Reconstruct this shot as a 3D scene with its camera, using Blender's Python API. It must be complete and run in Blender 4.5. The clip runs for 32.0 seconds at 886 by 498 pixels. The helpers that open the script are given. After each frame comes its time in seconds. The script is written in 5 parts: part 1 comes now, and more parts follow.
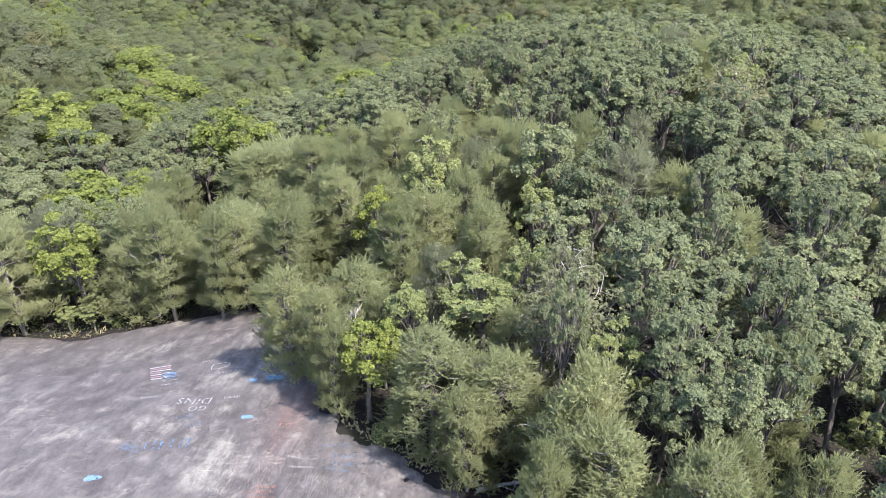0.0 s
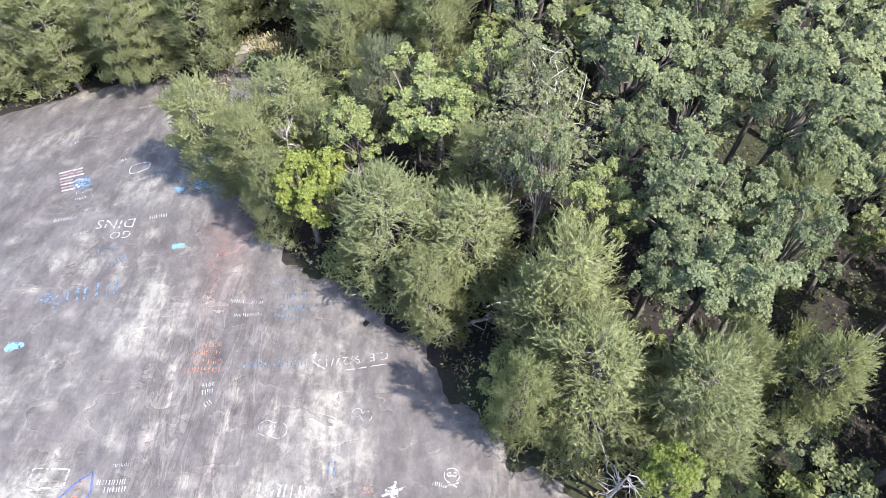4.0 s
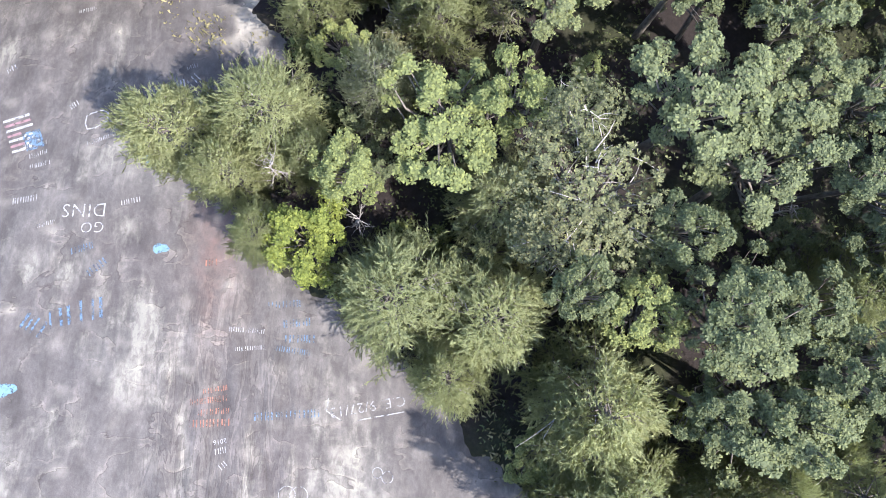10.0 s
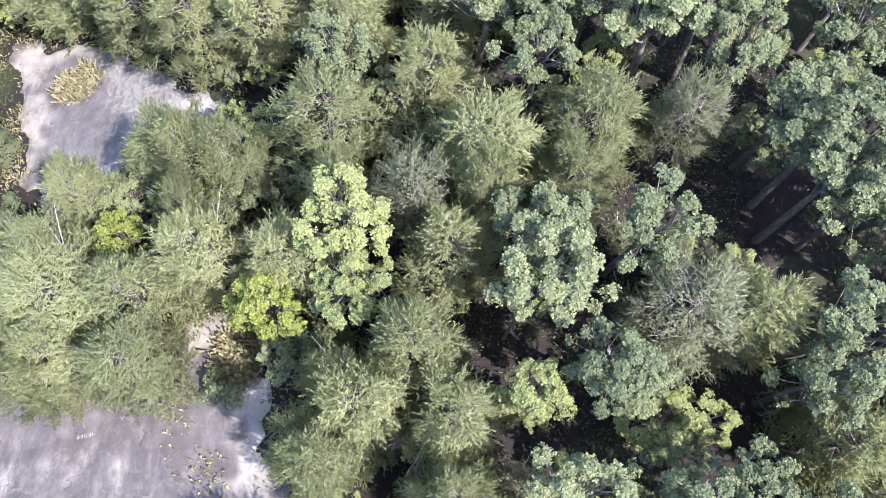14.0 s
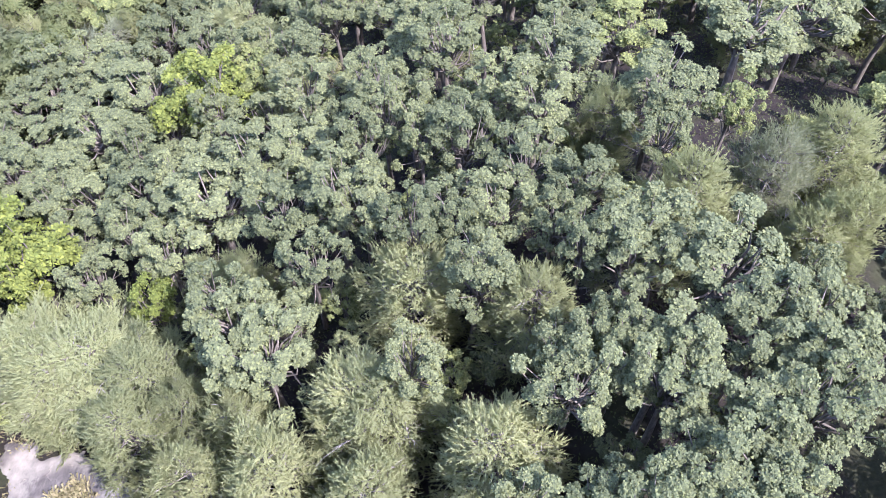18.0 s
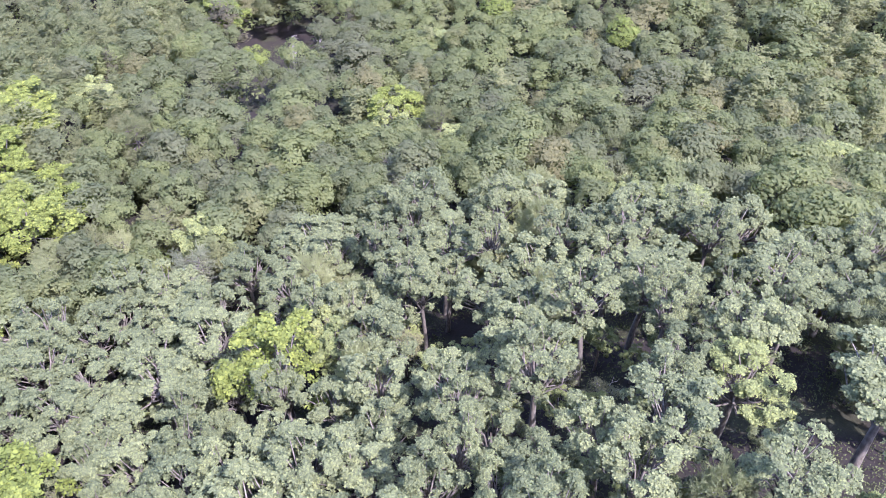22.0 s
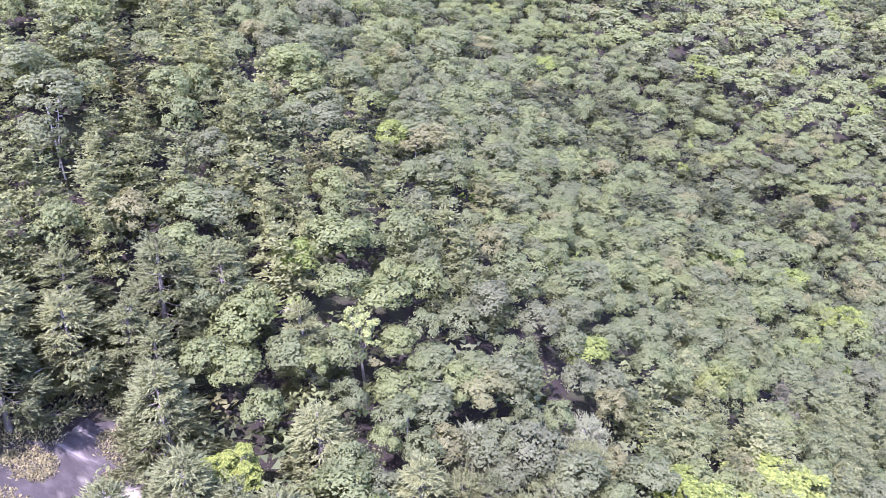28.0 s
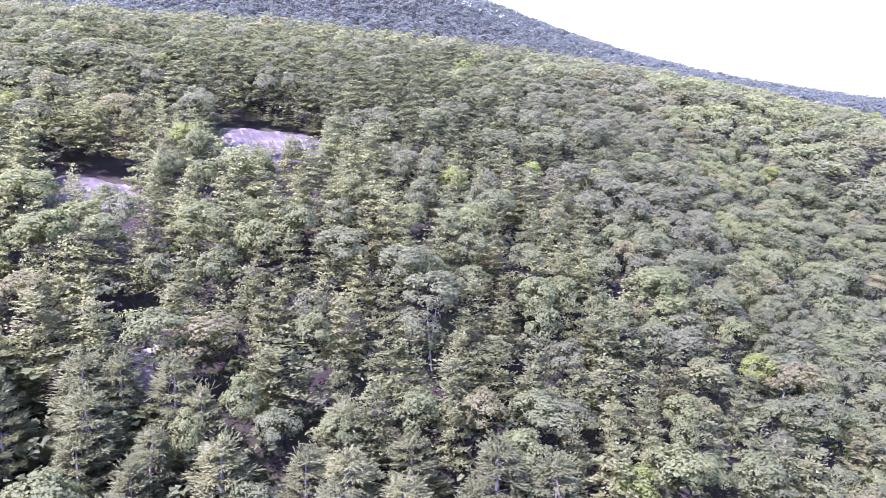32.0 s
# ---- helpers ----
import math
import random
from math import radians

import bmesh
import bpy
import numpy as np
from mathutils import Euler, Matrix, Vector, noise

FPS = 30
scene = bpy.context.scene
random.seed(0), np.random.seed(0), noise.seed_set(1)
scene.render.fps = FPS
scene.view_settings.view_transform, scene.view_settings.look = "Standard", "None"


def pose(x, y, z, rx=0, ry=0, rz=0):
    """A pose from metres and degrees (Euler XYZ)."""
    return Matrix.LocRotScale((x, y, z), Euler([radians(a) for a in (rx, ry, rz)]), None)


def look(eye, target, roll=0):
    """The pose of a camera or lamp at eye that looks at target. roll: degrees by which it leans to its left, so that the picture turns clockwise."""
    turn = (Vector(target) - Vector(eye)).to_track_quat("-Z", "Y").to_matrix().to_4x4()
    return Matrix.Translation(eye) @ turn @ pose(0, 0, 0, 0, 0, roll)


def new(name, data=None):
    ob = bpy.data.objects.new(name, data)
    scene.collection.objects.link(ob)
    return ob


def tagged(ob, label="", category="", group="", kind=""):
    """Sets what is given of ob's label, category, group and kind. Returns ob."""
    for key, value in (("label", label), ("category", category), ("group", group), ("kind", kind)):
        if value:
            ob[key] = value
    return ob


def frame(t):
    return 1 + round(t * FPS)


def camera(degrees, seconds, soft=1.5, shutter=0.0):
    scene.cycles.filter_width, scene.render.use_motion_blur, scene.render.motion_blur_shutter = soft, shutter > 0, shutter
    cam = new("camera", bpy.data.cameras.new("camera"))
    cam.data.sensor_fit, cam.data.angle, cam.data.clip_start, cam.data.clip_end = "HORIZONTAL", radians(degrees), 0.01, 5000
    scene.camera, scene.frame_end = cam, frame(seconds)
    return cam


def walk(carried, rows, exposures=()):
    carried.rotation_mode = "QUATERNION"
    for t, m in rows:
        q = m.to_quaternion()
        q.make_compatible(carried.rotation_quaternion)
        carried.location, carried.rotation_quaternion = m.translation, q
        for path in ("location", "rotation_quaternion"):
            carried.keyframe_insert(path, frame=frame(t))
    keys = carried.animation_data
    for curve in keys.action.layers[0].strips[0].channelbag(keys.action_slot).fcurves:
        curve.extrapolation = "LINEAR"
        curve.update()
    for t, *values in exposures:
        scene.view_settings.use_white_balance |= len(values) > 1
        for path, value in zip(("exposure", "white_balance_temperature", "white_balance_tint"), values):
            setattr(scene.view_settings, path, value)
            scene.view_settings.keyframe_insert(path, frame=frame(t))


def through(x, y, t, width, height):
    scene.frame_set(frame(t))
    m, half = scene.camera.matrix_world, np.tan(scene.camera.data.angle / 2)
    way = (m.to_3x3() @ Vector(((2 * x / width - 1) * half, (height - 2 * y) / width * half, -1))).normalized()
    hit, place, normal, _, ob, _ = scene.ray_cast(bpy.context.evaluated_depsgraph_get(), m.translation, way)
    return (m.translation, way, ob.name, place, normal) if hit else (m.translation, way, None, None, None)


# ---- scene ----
EXPOSURES = [(0, 2.62, 6400, 18), (2, 2.84, 6400, 15), (9, 2.72, 6350, 14), (12, 2.95, 6200, 18), (15, 3.14, 6000, 24), (19, 3.04, 5850, 30), (23, 3.15, 5750, 37), (26, 3.40, 5700, 46), (29, 3.48, 5600, 42), (32, 3.44, 5500, 56)]
cam = camera(53.8, 32.0, soft=0.9)
# seconds, place, tilt from straight down, heading, roll
PATH = [
    (0, 1.45, -21.55, 28.40, 54.51, 5.90, 0.61),
    (0.5, 1.32, -20.37, 28.54, 50.47, 5.53, 0.52),
    (1, 1.23, -19.19, 28.64, 45.44, 4.51, 0.42),
    (1.5, 1.11, -18.07, 28.74, 41.02, 3.10, 0.32),
    (2, 1.05, -16.94, 28.87, 37.64, 2.38, 0.23),
    (2.5, 0.97, -15.76, 29.00, 35.06, 1.93, 0.15),
    (3, 0.93, -14.57, 29.06, 33.19, 1.69, 0.07),
    (3.5, 0.90, -13.38, 29.13, 31.69, 1.62, 0.01),
    (4, 0.86, -12.20, 29.26, 29.92, 1.52, -0.05),
    (4.5, 0.80, -11.02, 29.39, 27.82, 1.39, -0.10),
    (5, 0.73, -9.82, 29.49, 25.30, 1.25, -0.16),
    (5.5, 0.64, -8.57, 29.56, 22.27, 1.14, -0.20),
    (6, 0.54, -7.26, 29.61, 18.67, 1.06, -0.23),
    (6.5, 0.46, -6.01, 29.62, 14.82, 0.90, -0.24),
    (7, 0.39, -4.82, 29.58, 11.68, 0.70, -0.23),
    (7.5, 0.26, -3.64, 29.67, 9.47, 0.60, -0.21),
    (8, 0.17, -2.46, 29.77, 7.69, 0.39, -0.18),
    (8.5, 0.08, -1.29, 29.88, 6.46, 0.21, -0.14),
    (9, 0.00, 0.00, 30.00, 5.40, -0.00, -0.10),
    (9.5, -0.04, 1.24, 30.10, 4.66, -0.12, -0.06),
    (10, -0.09, 2.49, 30.14, 4.05, -0.27, -0.03),
    (10.5, -0.16, 3.77, 30.13, 3.59, -0.42, 0.00),
    (11, -0.21, 5.01, 30.20, 3.28, -0.48, 0.02),
    (11.5, -0.24, 6.21, 30.28, 4.43, -0.77, 0.03),
    (12, -0.26, 7.42, 30.36, 6.21, -0.99, 0.02),
    (12.5, -0.32, 8.78, 30.41, 7.67, -1.15, 0.01),
    (13, -0.38, 10.16, 30.41, 9.50, -1.25, -0.01),
    (13.5, -0.45, 11.52, 30.40, 11.58, -1.17, -0.02),
    (14, -0.47, 12.82, 30.44, 14.54, -1.18, -0.04),
    (14.5, -0.50, 14.03, 30.39, 17.32, -1.10, -0.05),
    (15, -0.51, 15.26, 30.30, 19.41, -1.06, -0.06),
    (15.5, -0.52, 16.36, 30.33, 21.64, -1.00, -0.06),
    (16, -0.59, 17.48, 30.36, 24.02, -0.73, -0.08),
    (16.5, -0.69, 18.63, 30.38, 26.36, -0.36, -0.11),
    (17, -0.83, 19.78, 30.37, 28.44, 0.01, -0.15),
    (17.5, -0.97, 20.93, 30.34, 30.08, 0.28, -0.17),
    (18, -1.11, 22.07, 30.26, 31.07, 0.36, -0.18),
    (18.5, -1.26, 23.18, 30.27, 31.81, 0.45, -0.18),
    (19, -1.39, 24.35, 30.25, 33.82, 0.45, -0.16),
    (19.5, -1.48, 25.47, 30.28, 36.15, 0.45, -0.15),
    (20, -1.56, 26.48, 30.36, 38.14, 0.27, -0.14),
    (20.5, -1.58, 27.53, 30.40, 39.66, 0.07, -0.12),
    (21, -1.66, 28.62, 30.40, 40.86, 1.32, -0.09),
    (21.5, -1.72, 29.73, 30.39, 41.66, 4.68, -0.03),
    (22, -1.84, 30.82, 30.40, 42.25, 9.01, 0.04),
    (22.5, -1.99, 31.90, 30.43, 42.70, 12.83, 0.13),
    (23, -2.16, 32.94, 30.45, 43.67, 16.36, 0.22),
    (23.5, -2.39, 33.94, 30.46, 46.90, 21.11, 0.26),
    (24, -2.67, 34.95, 30.52, 51.44, 26.55, 0.27),
    (24.5, -2.95, 35.85, 30.50, 55.31, 31.18, 0.26),
    (25, -3.34, 36.69, 30.47, 58.19, 37.33, 0.26),
    (25.5, -3.73, 37.45, 30.37, 60.32, 43.20, 0.28),
    (26, -4.12, 38.10, 30.36, 61.89, 48.65, 0.29),
    (26.5, -4.47, 38.59, 30.45, 63.01, 54.88, 0.25),
    (27, -4.71, 39.33, 30.54, 63.74, 60.70, 0.18),
    (27.5, -4.88, 40.16, 30.63, 64.20, 66.09, 0.08),
    (28, -5.01, 40.93, 30.69, 64.50, 71.01, -0.03),
    (28.5, -5.14, 41.50, 30.71, 64.76, 75.42, -0.14),
    (29, -5.31, 41.71, 30.66, 65.08, 79.28, -0.26),
    (29.5, -5.40, 41.80, 30.63, 65.35, 82.72, -0.31),
    (30, -5.45, 41.85, 30.60, 66.72, 86.16, -0.34),
    (30.5, -5.46, 41.86, 30.60, 70.36, 89.36, -0.40),
    (31, -5.46, 41.86, 30.60, 74.00, 91.88, -0.38),
    (31.5, -5.46, 41.86, 30.60, 76.76, 94.06, -0.44),
    (32, -5.46, 41.86, 30.60, 78.77, 95.67, -0.46),
]
walk(cam, [(t, pose(x, y, z, tilt, 0, turn) @ pose(0, 0, 0, 0, 0, roll)) for t, x, y, z, tilt, turn, roll in PATH], EXPOSURES)

# ---- light ----
SUN_FROM = Vector((0.80, -0.58, 1.58)).normalized()
world = bpy.data.worlds.new("sky")
scene.world = world
world.use_nodes = True
wn = world.node_tree
sky = wn.nodes.new("ShaderNodeTexSky")
sky.sky_type, sky.sun_disc = "NISHITA", False
sky.sun_elevation, sky.sun_rotation = math.asin(SUN_FROM.z), math.atan2(SUN_FROM.x, SUN_FROM.y)
sky.air_density, sky.dust_density, sky.ozone_density = 1.0, 1.2, 1.0
back = wn.nodes["Background"]
back.inputs["Strength"].default_value = 0.13
wn.links.new(sky.outputs[0], back.inputs["Color"])
sun = new("sun", bpy.data.lights.new("sun", "SUN"))
sun.data.energy, sun.data.angle, sun.data.color = 2.6, radians(0.55), (1.0, 0.955, 0.88)
sun.matrix_world = look((0, 0, 200), Vector((0, 0, 200)) - SUN_FROM)

# ---- materials ----
def material(name, rough=0.8):
    m = bpy.data.materials.new(name)
    m.use_nodes = True
    b = m.node_tree.nodes["Principled BSDF"]
    b.inputs["Roughness"].default_value = rough
    b.inputs["Specular IOR Level"].default_value = 0.25
    return m, m.node_tree, b


def node(tree, kind, **values):
    n = tree.nodes.new("ShaderNode" + kind)
    for key, value in values.items():
        n.inputs[key.replace("_", " ")].default_value = value
    return n


def noise_of(tree, vector, scale, detail=4.0, rough=0.55, bent=0.0):
    n = node(tree, "TexNoise", Scale=scale, Detail=detail, Roughness=rough, Distortion=bent)
    tree.links.new(vector, n.inputs["Vector"])
    return n.outputs["Fac"]


def ramp_of(tree, fac, stops):
    r = tree.nodes.new("ShaderNodeValToRGB")
    els = r.color_ramp.elements
    while len(els) < len(stops):
        els.new(0.5)
    for el, (at, colour) in zip(els, stops):
        el.position, el.color = at, (*colour, 1)
    tree.links.new(fac, r.inputs["Fac"])
    return r.outputs["Color"]


def mixed(tree, kind, fac, a, b):
    n = tree.nodes.new("ShaderNodeMix")
    n.data_type, n.blend_type = "RGBA", kind
    for socket, value in (("Factor", fac), ("A", a), ("B", b)):
        s = [i for i in n.inputs if i.name == socket and i.type == ("VALUE" if socket == "Factor" else "RGBA")][0]
        if isinstance(value, bpy.types.NodeSocket):
            tree.links.new(value, s)
        else:
            s.default_value = value if socket == "Factor" else (*value, 1)
    return [o for o in n.outputs if o.type == "RGBA"][0]


def leaf_material(name, dark, mid, light, lone=True, rough=0.7, through=0.3, even=False, others=(), soft=False):
    """Foliage: the colour varies from tree to tree and from leaf to leaf, and lets some light through."""
    m, tree, b = material(name, rough)
    geo = tree.nodes.new("ShaderNodeNewGeometry")
    if lone:
        each = tree.nodes.new("ShaderNodeObjectInfo").outputs["Random"]
    else:
        at = tree.nodes.new("ShaderNodeAttribute")
        at.attribute_name = "tint"
        each = at.outputs["Fac"]
    by_tree = ramp_of(tree, each, ((0.0, dark), (0.45, mid), (0.84, light), (0.9, others[0]), (0.955, others[0]), (0.97, others[1]), (1.0, others[1])) if others else ((0.0, dark), (0.5, mid), (1.0, light)))
    by_leaf = ramp_of(tree, geo.outputs["Random Per Island"], ((0.0, (0.58, 0.60, 0.60)), (0.6, (1.0, 1.0, 1.0)), (1.0, (1.42, 1.36, 1.15))) if lone and not even else ((0.0, (0.82, 0.83, 0.84)), (0.5, (1.0, 1.0, 1.0)), (1.0, (1.13, 1.12, 1.08))))
    colour = mixed(tree, "MULTIPLY", 1.0, by_tree, by_leaf)
    b.inputs["Specular IOR Level"].default_value = 0.12
    facing = None
    if soft:
        # the leaves of a spray lie along the surface of their bough
        at = tree.nodes.new("ShaderNodeAttribute")
        at.attribute_name = "outward"
        turn = tree.nodes.new("ShaderNodeVectorTransform")
        turn.vector_type, turn.convert_from, turn.convert_to = "NORMAL", "OBJECT", "WORLD"
        tree.links.new(at.outputs["Vector"], turn.inputs[0])
        facing = turn.outputs[0]
        tree.links.new(facing, b.inputs["Normal"])
    if not lone or even:
        co = tree.nodes.new("ShaderNodeTexCoord").outputs["Object"]
        clump = noise_of(tree, co, 2.6, 5, 0.75)
        colour = mixed(tree, "MULTIPLY", 1.0, colour, ramp_of(tree, clump, ((0.32, (0.84, 0.85, 0.84)), (0.62, (1.06, 1.06, 1.04)))))
    tree.links.new(colour, b.inputs["Base Color"])
    thin = node(tree, "BsdfTranslucent")
    tree.links.new(mixed(tree, "MULTIPLY", 1.0, colour, (1.2, 1.25, 0.75)), thin.inputs["Color"])
    mix = node(tree, "MixShader", Fac=through)
    tree.links.new(b.outputs[0], mix.inputs[1])
    tree.links.new(thin.outputs[0], mix.inputs[2])
    tree.links.new(mix.outputs[0], tree.nodes["Material Output"].inputs["Surface"])
    return m


def bark_material(name, dark, light):
    m, tree, b = material(name, 0.9)
    co = tree.nodes.new("ShaderNodeTexCoord").outputs["Object"]
    stretch = tree.nodes.new("ShaderNodeMapping")
    stretch.inputs["Scale"].default_value = (9, 9, 2)
    tree.links.new(co, stretch.inputs["Vector"])
    fac = noise_of(tree, stretch.outputs[0], 1.6, 6)
    tree.links.new(ramp_of(tree, fac, ((0.3, dark), (0.7, light))), b.inputs["Base Color"])
    bump = node(tree, "Bump", Strength=0.5, Distance=0.02)
    tree.links.new(fac, bump.inputs["Height"])
    tree.links.new(bump.outputs[0], b.inputs["Normal"])
    return m


OAK = ((0.078, 0.095, 0.052), (0.100, 0.118, 0.063), (0.121, 0.139, 0.072))
PINE = ((0.195, 0.218, 0.116), (0.236, 0.258, 0.136), (0.280, 0.298, 0.158))
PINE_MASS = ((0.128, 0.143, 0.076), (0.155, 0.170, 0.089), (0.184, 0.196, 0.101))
MAPLE = ((0.122, 0.144, 0.060), (0.138, 0.160, 0.065), (0.154, 0.174, 0.070))
YELLOW = ((0.112, 0.140, 0.038), (0.130, 0.157, 0.041), (0.148, 0.172, 0.045))
GREY = ((0.170, 0.188, 0.124), (0.190, 0.208, 0.136), (0.210, 0.226, 0.148))
BROWN = ((0.098, 0.108, 0.060), (0.112, 0.120, 0.066), (0.124, 0.124, 0.068))
# ridge leaf colours carry the blue-grey haze of distance
HAZY_RIDGE = ((0.076, 0.092, 0.092), (0.086, 0.103, 0.101), (0.098, 0.114, 0.110))
PALE_YELLOW = ((0.106, 0.134, 0.036), (0.120, 0.147, 0.039), (0.134, 0.158, 0.043))
leaf_mats = {
    "gold": leaf_material("pale yellow green leaves", *PALE_YELLOW, through=0.4),
    "oak": leaf_material("oak leaves", *OAK), "pine": leaf_material("pine needles", *PINE, through=0.45, soft=True, even=True),
    "maple": leaf_material("maple leaves", *MAPLE), "yellow": leaf_material("yellow green leaves", *YELLOW, through=0.4),
    "grey": leaf_material("grey green needles", *GREY, through=0.45, soft=True, even=True), "brown": leaf_material("browning leaves", *BROWN),
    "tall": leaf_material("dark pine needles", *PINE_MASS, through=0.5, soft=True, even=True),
}
wood_oak_far = leaf_material("broadleaf woods", (0.117, 0.126, 0.080), (0.126, 0.146, 0.077), (0.150, 0.172, 0.080), lone=False, through=0.62, soft=True, others=((0.152, 0.150, 0.082), (0.166, 0.200, 0.064)))
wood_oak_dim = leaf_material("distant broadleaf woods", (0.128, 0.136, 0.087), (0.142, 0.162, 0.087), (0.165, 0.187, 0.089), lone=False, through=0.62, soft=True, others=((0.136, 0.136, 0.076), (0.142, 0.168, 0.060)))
wood_pine_dim = leaf_material("distant pine woods", (0.072, 0.083, 0.047), (0.090, 0.101, 0.055), (0.108, 0.118, 0.064), lone=False, through=0.62, soft=True)
wood_hazy_ridge = leaf_material("ridge woods with haze tint", *HAZY_RIDGE, lone=False, through=0.62, soft=True)
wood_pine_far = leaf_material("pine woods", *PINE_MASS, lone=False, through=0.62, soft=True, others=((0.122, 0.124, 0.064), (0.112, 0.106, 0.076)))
bark = bark_material("grey bark", (0.055, 0.047, 0.040), (0.150, 0.136, 0.119))
pine_bark = bark_material("dark pine bark", (0.053, 0.046, 0.041), (0.143, 0.129, 0.116))
bare = bark_material("bleached dead wood", (0.188, 0.169, 0.158), (0.345, 0.323, 0.307))


def shaded_soil_material():
    m, tree, b = material("leaf litter darkened for shade", 0.95)
    co = tree.nodes.new("ShaderNodeTexCoord").outputs["Object"]
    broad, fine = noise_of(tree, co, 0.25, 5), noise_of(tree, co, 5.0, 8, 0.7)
    # litter and growth colours are darkened to stand for canopy shade
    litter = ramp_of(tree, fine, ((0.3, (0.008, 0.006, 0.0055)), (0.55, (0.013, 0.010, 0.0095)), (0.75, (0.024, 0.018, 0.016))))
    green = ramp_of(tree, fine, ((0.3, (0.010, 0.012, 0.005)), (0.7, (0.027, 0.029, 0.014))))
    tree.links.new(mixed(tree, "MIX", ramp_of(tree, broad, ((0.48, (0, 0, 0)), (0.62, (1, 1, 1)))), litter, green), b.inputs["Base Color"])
    bump = node(tree, "Bump", Strength=0.8, Distance=0.06)
    tree.links.new(fine, bump.inputs["Height"])
    tree.links.new(bump.outputs[0], b.inputs["Normal"])
    return m


def rock_material():
    """Weathered granite: grey-brown, streaked down the slope, with pale worn patches (attribute wear),
    water-worn creases with painted shade and lit sides (crease), dark algae stains (stain), rust (rust) and sandy
    edges (sand)."""
    m, tree, b = material("weathered granite", 0.85)

    def kept(name, out="Fac"):
        n = tree.nodes.new("ShaderNodeAttribute")
        n.attribute_name = name
        return n.outputs[out]

    def along(angle, across, down):
        n = tree.nodes.new("ShaderNodeMapping")
        n.inputs["Rotation"].default_value = (0, 0, radians(angle))
        n.inputs["Scale"].default_value = (across, down, 1)
        tree.links.new(kept("lie", "Vector"), n.inputs["Vector"])
        return n.outputs[0]

    def added(x, k, y):
        n = tree.nodes.new("ShaderNodeMath")
        n.operation = "MULTIPLY_ADD"
        n.inputs[1].default_value = k
        tree.links.new(x, n.inputs[0])
        tree.links.new(y, n.inputs[2])
        return n.outputs[0]

    co = kept("lie", "Vector")
    run, fine, flow = along(8, 1.3, 0.6), along(14, 1.4, 1.0), along(-4, 2.9, 0.5)
    streak, broad, grain = noise_of(tree, run, 1.1, 6, 0.6), noise_of(tree, co, 0.22, 3), noise_of(tree, co, 26.0, 4, 0.7)
    blotch, mottle = noise_of(tree, fine, 1.5, 8, 0.68), noise_of(tree, fine, 4.5, 6, 0.7)
    base = ramp_of(tree, streak, ((0.28, (0.050, 0.047, 0.0455)), (0.5, (0.066, 0.062, 0.0605)), (0.72, (0.086, 0.081, 0.079))))
    base = mixed(tree, "MULTIPLY", 1.0, base, ramp_of(tree, broad, ((0.3, (0.84, 0.80, 0.80)), (0.7, (1.16, 1.16, 1.14)))))
    base = mixed(tree, "MULTIPLY", 1.0, base, ramp_of(tree, grain, ((0.25, (0.88, 0.88, 0.88)), (0.75, (1.12, 1.12, 1.12)))))
    base = mixed(tree, "MULTIPLY", 1.0, base, ramp_of(tree, mottle, ((0.3, (0.88, 0.87, 0.87)), (0.55, (1.0, 1.0, 1.0)), (0.75, (1.22, 1.21, 1.20)))))
    base = mixed(tree, "MULTIPLY", 1.0, base, ramp_of(tree, noise_of(tree, fine, 6.0, 6, 0.75), ((0.36, (0.90, 0.89, 0.89)), (0.5, (0.99, 0.99, 0.99)), (0.62, (1.04, 1.04, 1.04)), (0.7, (1.28, 1.27, 1.25)))))
    cloud = noise_of(tree, along(-12, 1.2, 0.75), 1.05, 7, 0.66, 0.4)
    base = mixed(tree, "MULTIPLY", 1.0, base, ramp_of(tree, cloud, ((0.33, (0.78, 0.76, 0.76)), (0.48, (1.0, 0.99, 0.99)), (0.58, (1.16, 1.15, 1.14)), (0.70, (1.5, 1.48, 1.45)))))
    base = mixed(tree, "MIX", mixed(tree, "MULTIPLY", 1.0, kept("rust", "Color"), ramp_of(tree, blotch, ((0.35, (0.1, 0.1, 0.1)), (0.65, (0.8, 0.8, 0.8))))), base, (0.12, 0.076, 0.067))
    drip = noise_of(tree, along(6, 2.3, 0.5), 1.0, 5, 0.6, 0.5)
    pale = ramp_of(tree, added(noise_of(tree, co, 1.2, 6, 0.66, 0.6), 0.7, added(drip, 0.7, kept("wear"))), ((0.76, (0, 0, 0)), (0.88, (0.30, 0.30, 0.30)), (1.06, (0.82, 0.82, 0.82))))
    broken = ramp_of(tree, noise_of(tree, along(20, 1.3, 0.8), 3.2, 10, 0.74, 0.5), ((0.40, (0.28, 0.28, 0.28)), (0.54, (1, 1, 1))))
    pale = mixed(tree, "MULTIPLY", 1.0, pale, broken)
    colour = mixed(tree, "MIX", pale, base, (0.170, 0.161, 0.140))
    # bare streaks where water has kept the rock clean, on dark stained faces
    clean = ramp_of(tree, noise_of(tree, along(0, 1.3, 0.16), 0.9, 5, 0.6), ((0.5, (0.34, 0.32, 0.345)), (0.57, (0.5, 0.48, 0.5)), (0.66, (1.6, 1.56, 1.56))))
    colour = mixed(tree, "MULTIPLY", kept("stain"), colour, clean)
    sand = mixed(tree, "MULTIPLY", 1.0, (0.20, 0.184, 0.16), ramp_of(tree, blotch, ((0.3, (0.7, 0.7, 0.7)), (0.7, (1.25, 1.25, 1.25)))))
